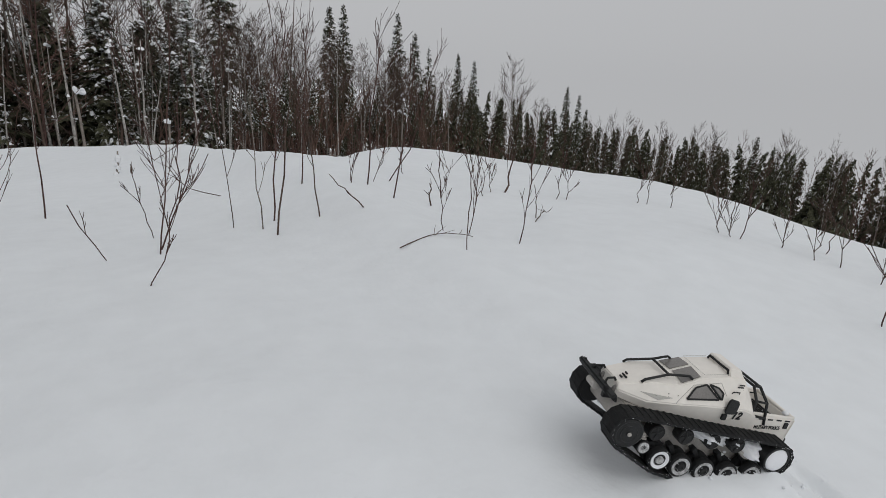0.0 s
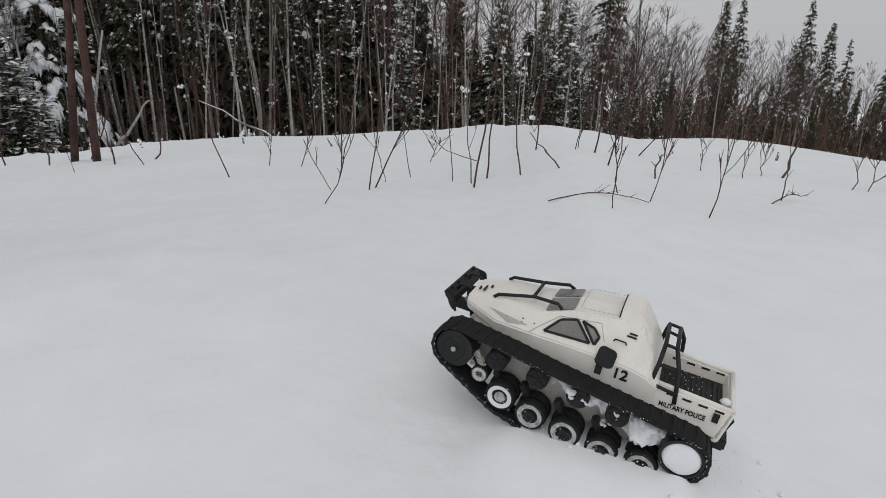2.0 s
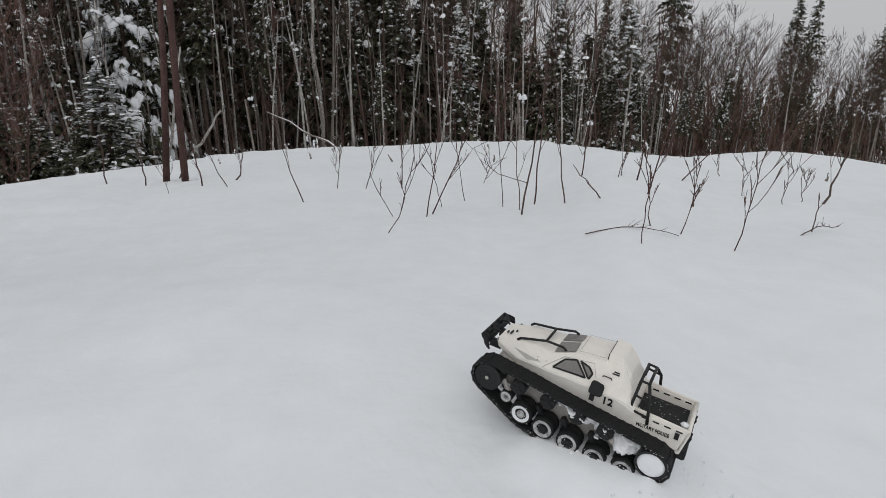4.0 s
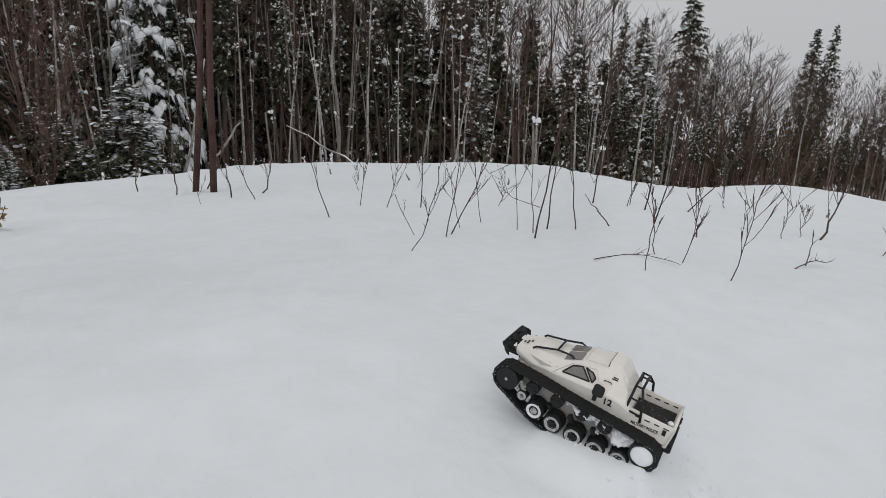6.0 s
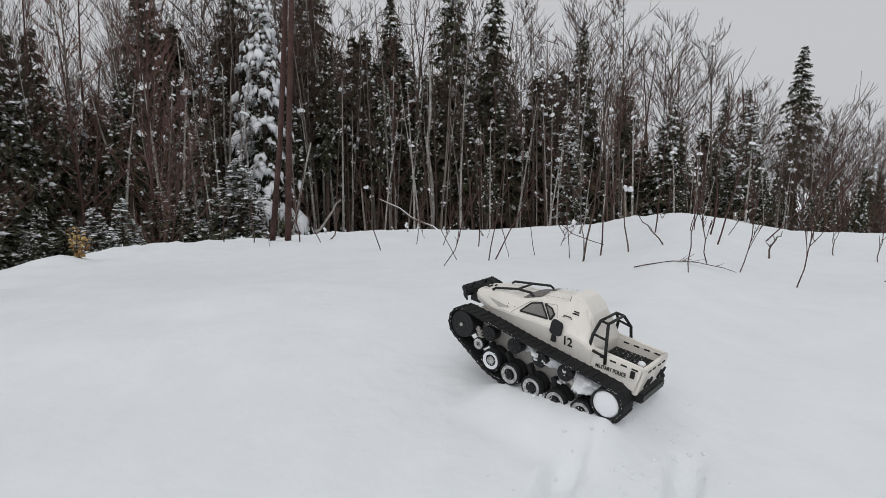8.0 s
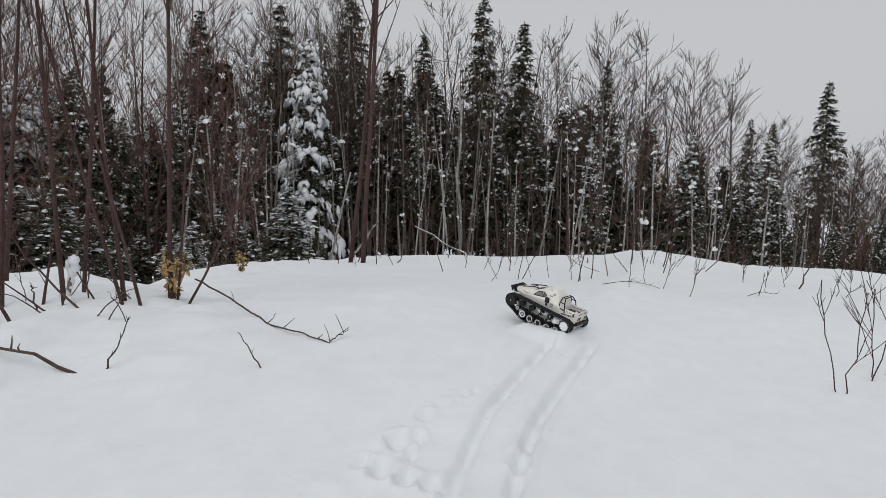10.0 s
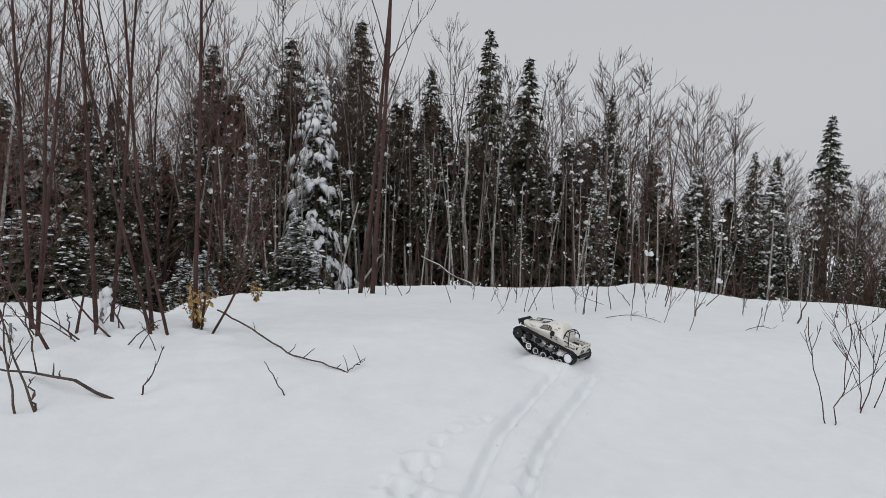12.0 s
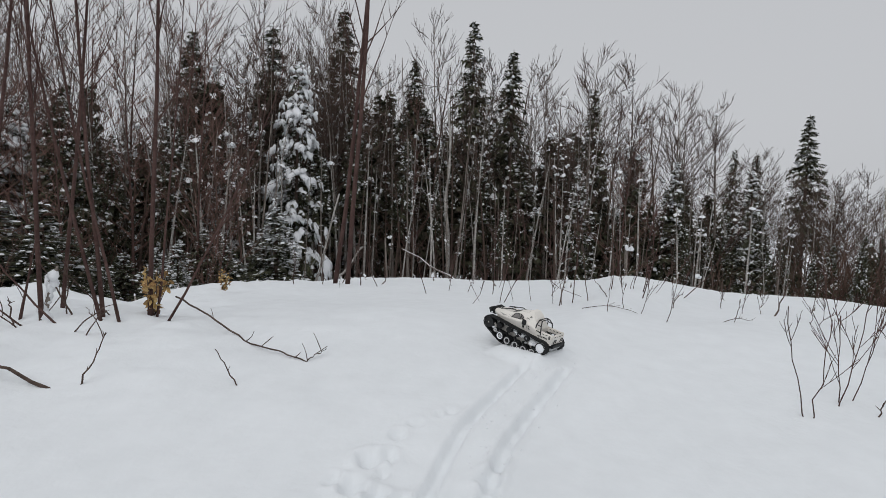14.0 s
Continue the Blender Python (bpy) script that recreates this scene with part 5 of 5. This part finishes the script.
    for sgn in (1, -1):
        mid = sgn * 0.0725
        belt = Shape()
        rows = [at(total * i / 150) for i in range(150)]
        ring = []
        for x, z, tx, tz in rows:
            nx, nz = tz, -tx
            for dy, o in ((-0.0195, 0.0), (-0.0195, 0.0035), (0.0195, 0.0035), (0.0195, 0.0)):
                ring.append((x + nx * o, mid + dy, z + nz * o))
        belt.add(ring, [(i * 4 + j, i * 4 + (j + 1) % 4, ((i + 1) % 150) * 4 + (j + 1) % 4, ((i + 1) % 150) * 4 + j) for i in range(150) for j in range(4)])
        track = part("track", belt, RUBBER, root, "black rubber track belt")
        for i in range(count):
            x, z, tx, tz = at(total * (i + 0.5) / count)
            nx, nz = tz, -tx
            o = part("track_lug", lug_mesh, RUBBER, track)
            o.matrix_basis = Matrix(((tx, 0, nx, x + nx * 0.0034), (0, 1, 0, mid), (tz, 0, nz, z + nz * 0.0034), (0, 0, 0, 1)))

        def wheel(name, cx, cz, profile, mat, label="", parent=None, sides=28):
            w = Shape()
            w.lathe([(r, sgn * o) for r, o in profile], (cx, mid, cz), sides)
            return part(name, w, mat, parent or root, label, smooth=False)

        fw = wheel("drive_wheel", *front, [(0.0, -0.017), (big, -0.017), (big, 0.0175), (0.0200, 0.0190), (0.0185, 0.0180), (0.0140, 0.0180), (0.0130, 0.0192), (0.0115, 0.0180), (0.004, 0.0180), (0.003, 0.0205), (0.0, 0.0205)], BLACK, "ribbed black drive wheel disc", sides=36)
        wheel("hub", *front, [(0.0, 0.0203), (0.0032, 0.0203), (0.0026, 0.0222), (0.0, 0.0222)], STEEL, "grey wheel nut", fw, 10)
        rw = wheel("idler_wheel", *rear, [(0.0, -0.017), (big, -0.017), (big, 0.0185), (0.0195, 0.0190), (0.0195, 0.015), (0.0, 0.015)], BLACK, "black rear wheel packed with snow", sides=36)
        cap = Shape()
        cap.lathe([(0.0193, sgn * 0.0155), (0.0180, sgn * 0.0180), (0.014, sgn * 0.0190), (0.009, sgn * 0.0192), (0.004, sgn * 0.0195), (0.0, sgn * 0.0196)], (rear[0], mid, rear[1]), 26)
        cap.v = [(x, y + 0.0011 * noise.noise(Vector((x * 160, sgn, z * 160))), z) for x, y, z in cap.v]
        part("snow", cap, SNOW_CLUMP, rw, "snow packed into the wheel", smooth=True)
        for i, (cx, cz) in enumerate(wheels):
            tw = wheel("road_wheel", cx, cz, [(0.0, -0.016), (0.0185, -0.016), (0.0190, -0.010), (0.0185, -0.003), (0.0085, -0.002), (0.0085, 0.0045), (0.0178, 0.0055), (0.0184, 0.0100), (0.0178, 0.0165), (0.0160, 0.0185), (0.0146, 0.0175), (0.0, 0.0150)], RUBBER, "black ribbed road wheel")
            rim = wheel("rim", cx, cz, [(0.0148, 0.0165), (0.0142, 0.0186), (0.0095, 0.0168), (0.0086, 0.0135), (0.0, 0.0135)], RIM if i else SNOW_CLUMP, "pale rim caked with snow", tw)
            wheel("hub", cx, cz, [(0.0066, 0.0135), (0.0058, 0.0190), (0.003, 0.0204), (0.0028, 0.0190), (0.0, 0.0190)], BLACK if i else RIM, "dark hub", rim, 14)
        tiny = wheel("tension_wheel", 0.099, 0.034, [(0.0, -0.010), (0.0105, -0.010), (0.0105, 0.012), (0.0, 0.012)], BLACK, "small black tension wheel", sides=20)
        wheel("rim", 0.099, 0.034, [(0.0088, 0.0119), (0.0082, 0.0138), (0.0045, 0.0132), (0.004, 0.0120), (0.0, 0.0120)], RIM, "pale rim", tiny, 16)
        for cx, cz in ((0.083, 0.057), (0.034, 0.054), (-0.013, 0.050), (-0.057, 0.046)):
            rl = wheel("return_roller", cx, cz, [(0.0, -0.012), (0.0125, -0.012), (0.0125, 0.008), (0.0112, 0.0095), (0.0095, 0.0080), (0.0, 0.0080)], BLACK, "black return roller", sides=20)
            for j in range(5):
                a = j * 2 * math.pi / 5
                sp = Shape()
                sp.tube([(cx, mid + sgn * 0.0085, cz), (cx + 0.0095 * math.cos(a), mid + sgn * 0.0085, cz + 0.0095 * math.sin(a))], 0.0014, 5)
                part("spoke", sp, BLACK, rl)
        # swing arms, damper and lumps of packed snow
        for (ax, az), (bx, bz) in (((0.083, 0.040), wheels[0]), ((0.050, 0.036), wheels[1]), ((0.008, 0.032), wheels[2]), ((-0.036, 0.028), wheels[3]), ((-0.078, 0.030), wheels[4]), ((0.110, 0.048), (0.099, 0.034))):
            arm = Shape()
            d = Vector((bx - ax, 0, bz - az)).normalized()
            n = Vector((-d.z, 0, d.x)) * 0.0036
            y0 = mid - sgn * 0.012
            a, b2 = Vector((ax, y0, az)), Vector((bx, y0, bz))
            arm.prism([a + n * 1.1, b2 + n * 0.7, b2 - n * 0.7, a - n * 1.1], (0, sgn * 0.014, 0))
            part("swing_arm", arm, BLACK, root, "black suspension arm", bevel=0.001)
        for ax, az, bx, bz in ((0.108, 0.060, 0.092, 0.030), (-0.066, 0.038, -0.084, 0.024)):
            dm = Shape()
            dm.tube([(ax, mid + sgn * 0.004, az), (bx, mid + sgn * 0.004, bz)], 0.0025, 8)
            coil = [(ax + (bx - ax) * f + 0.0048 * math.cos(f * 44), mid + sgn * 0.004 + 0.0048 * math.sin(f * 44), az + (bz - az) * f) for f in np.linspace(0.1, 0.9, 60)]
            dm.tube(coil, 0.0011, 4)
            part("damper", dm, STEEL, root, "coil-sprung damper")
        sn = Shape()
        nu, nv = 64, 16
        grid = []
        for a in range(nu + 1):
            for b in range(nv + 1):
                u, v = a / nu, b / nv
                x = 0.030 - 0.155 * u
                z = 0.068 - 0.020 * u - (0.020 + 0.014 * u) * v
                lump = noise.noise(Vector((x * 42, sgn * 3.1, z * 42))) + 0.55 * noise.noise(Vector((x * 110, sgn * 5.7, z * 110))) + 0.3 * noise.noise(Vector((x * 260, sgn, z * 260)))
                edge_fade = min(1.0, 5 * v, 5 * (1 - v), 9 * u, 9 * (1 - u))
                grid.append((x, mid + sgn * (-0.0225 + 0.030 * edge_fade * (0.68 + 1.1 * lump)), z))
        sn.add(grid, [(a * (nv + 1) + b, a * (nv + 1) + b + 1, (a + 1) * (nv + 1) + b + 1, (a + 1) * (nv + 1) + b) for a in range(nu) for b in range(nv)])
        for cx, cz, r in ((0.112, 0.036, 0.006), (-0.108, 0.034, 0.008), (-0.046, 0.024, 0.006), (-0.098, 0.045, 0.010)):
            for _ in range(10):
                q = r * rng.uniform(0.15, 0.5)
                sn.lump((cx + rng.gauss(0, 0.55) * r, mid - sgn * rng.uniform(0.004, 0.017), cz + rng.gauss(0, 0.38) * r), q * 1.3, q, q * 0.9, rng, 7)
        tagged(part("snow", sn, SNOW_CLUMP, root, "snow packed between the rollers", smooth=True), kind="stuff")
        sp = Shape()
        for _ in range(420):
            cx, cz = rng.choice(wheels + [rear])
            a, h, q = rng.uniform(0, 6.28), rng.uniform(0.004, 0.0205), 0.00025 + 0.0008 * rng.random() ** 3
            sp.lump((cx + h * math.cos(a), mid + sgn * rng.uniform(0.0165, 0.0195), cz + h * math.sin(a) * 0.9 - 0.002), q, q * 0.6, q, rng, 5)
        for _ in range(260):
            x, z, tx, tz = at(total * rng.random())
            q = 0.0002 + 0.0006 * rng.random() ** 3
            sp.lump((x, mid + sgn * 0.0196, z + rng.uniform(-0.002, 0.003)), q, q * 0.5, q, rng, 5)
        tagged(part("snow_specks", sp, SNOW_CLUMP, root, "specks of snow on the wheels"), kind="stuff")

    # --- lettering
    def lettering(text, size, m, squeeze=1.0):
        cu = bpy.data.curves.new("lettering", "FONT")
        cu.body, cu.size, cu.extrude, cu.align_x, cu.align_y = text, size, 0.0004, "CENTER", "CENTER"
        cu.offset = size * 0.02
        tmp = new("lettering", cu)
        bpy.context.view_layer.update()
        me = bpy.data.meshes.new_from_object(tmp.evaluated_get(bpy.context.evaluated_depsgraph_get()))
        bpy.data.objects.remove(tmp)
        me.materials.clear()
        me.materials.append(BLACK)
        ob = part("lettering", me, BLACK, root, "black printed lettering")
        ob.matrix_basis = m @ Matrix.Diagonal((squeeze, 1, 1, 1))

    for sgn in (1, -1):
        lean = Matrix(((-sgn, 0, 0, 0), (0, 0.32 * sgn, sgn * 0.947, 0), (0, 0.947, -0.32, 0), (0, 0, 0, 1)))
        lettering("12", 0.021, Matrix.Translation((-0.047, sgn * 0.0655, 0.0885)) @ lean, 0.8)
        low = Matrix(((-sgn, 0, 0, 0), (0, 0, sgn, 0), (0.08, 1, 0, 0), (0, 0, 0, 1)))
        lettering("MILITARY POLICE", 0.0082, Matrix.Translation((-0.1150, sgn * 0.0558, 0.0690)) @ low, 0.72)
        mark = Shape()
        for dx, dz, ln in ((0.0, 0.004, 0.008), (0.001, 0.000, 0.010), (-0.002, -0.004, 0.005)):
            p = on_side(-0.048, 0.72, sgn, 0.0008)
            mark.box((p.x + dx - ln / 2, min(p.y, p.y + sgn * 0.0004) - 0.0008, p.z + dz - 0.0008), (p.x + dx + ln / 2, max(p.y, p.y + sgn * 0.0004) + 0.0008, p.z + dz + 0.0008))
        part("roof_marking", mark, BLACK, root, "small black marking")
    for dx, dy, w in ((0, 0.0, 0.016), (0.006, 0.005, 0.008), (-0.006, -0.004, 0.007)):
        mk = Shape()
        mk.box((0.126 + dx, 0.006 + dy, 0.1150 - dx * 0.22), (0.128 + dx, 0.006 + dy + w, 0.1172 - dx * 0.22))
        part("bonnet_marking", mk, BLACK, root, "small black marking")
    # the moulding is flatter above the belt line
    for ob in root.children_recursive:
        if ob.type == "MESH" and ob.name.split(".")[0] not in ("track_lug", "lettering"):
            for v in ob.data.vertices:
                if v.co.z > 0.1:
                    v.co.z = 0.1 + (v.co.z - 0.1) * 0.92
    return root


tank()
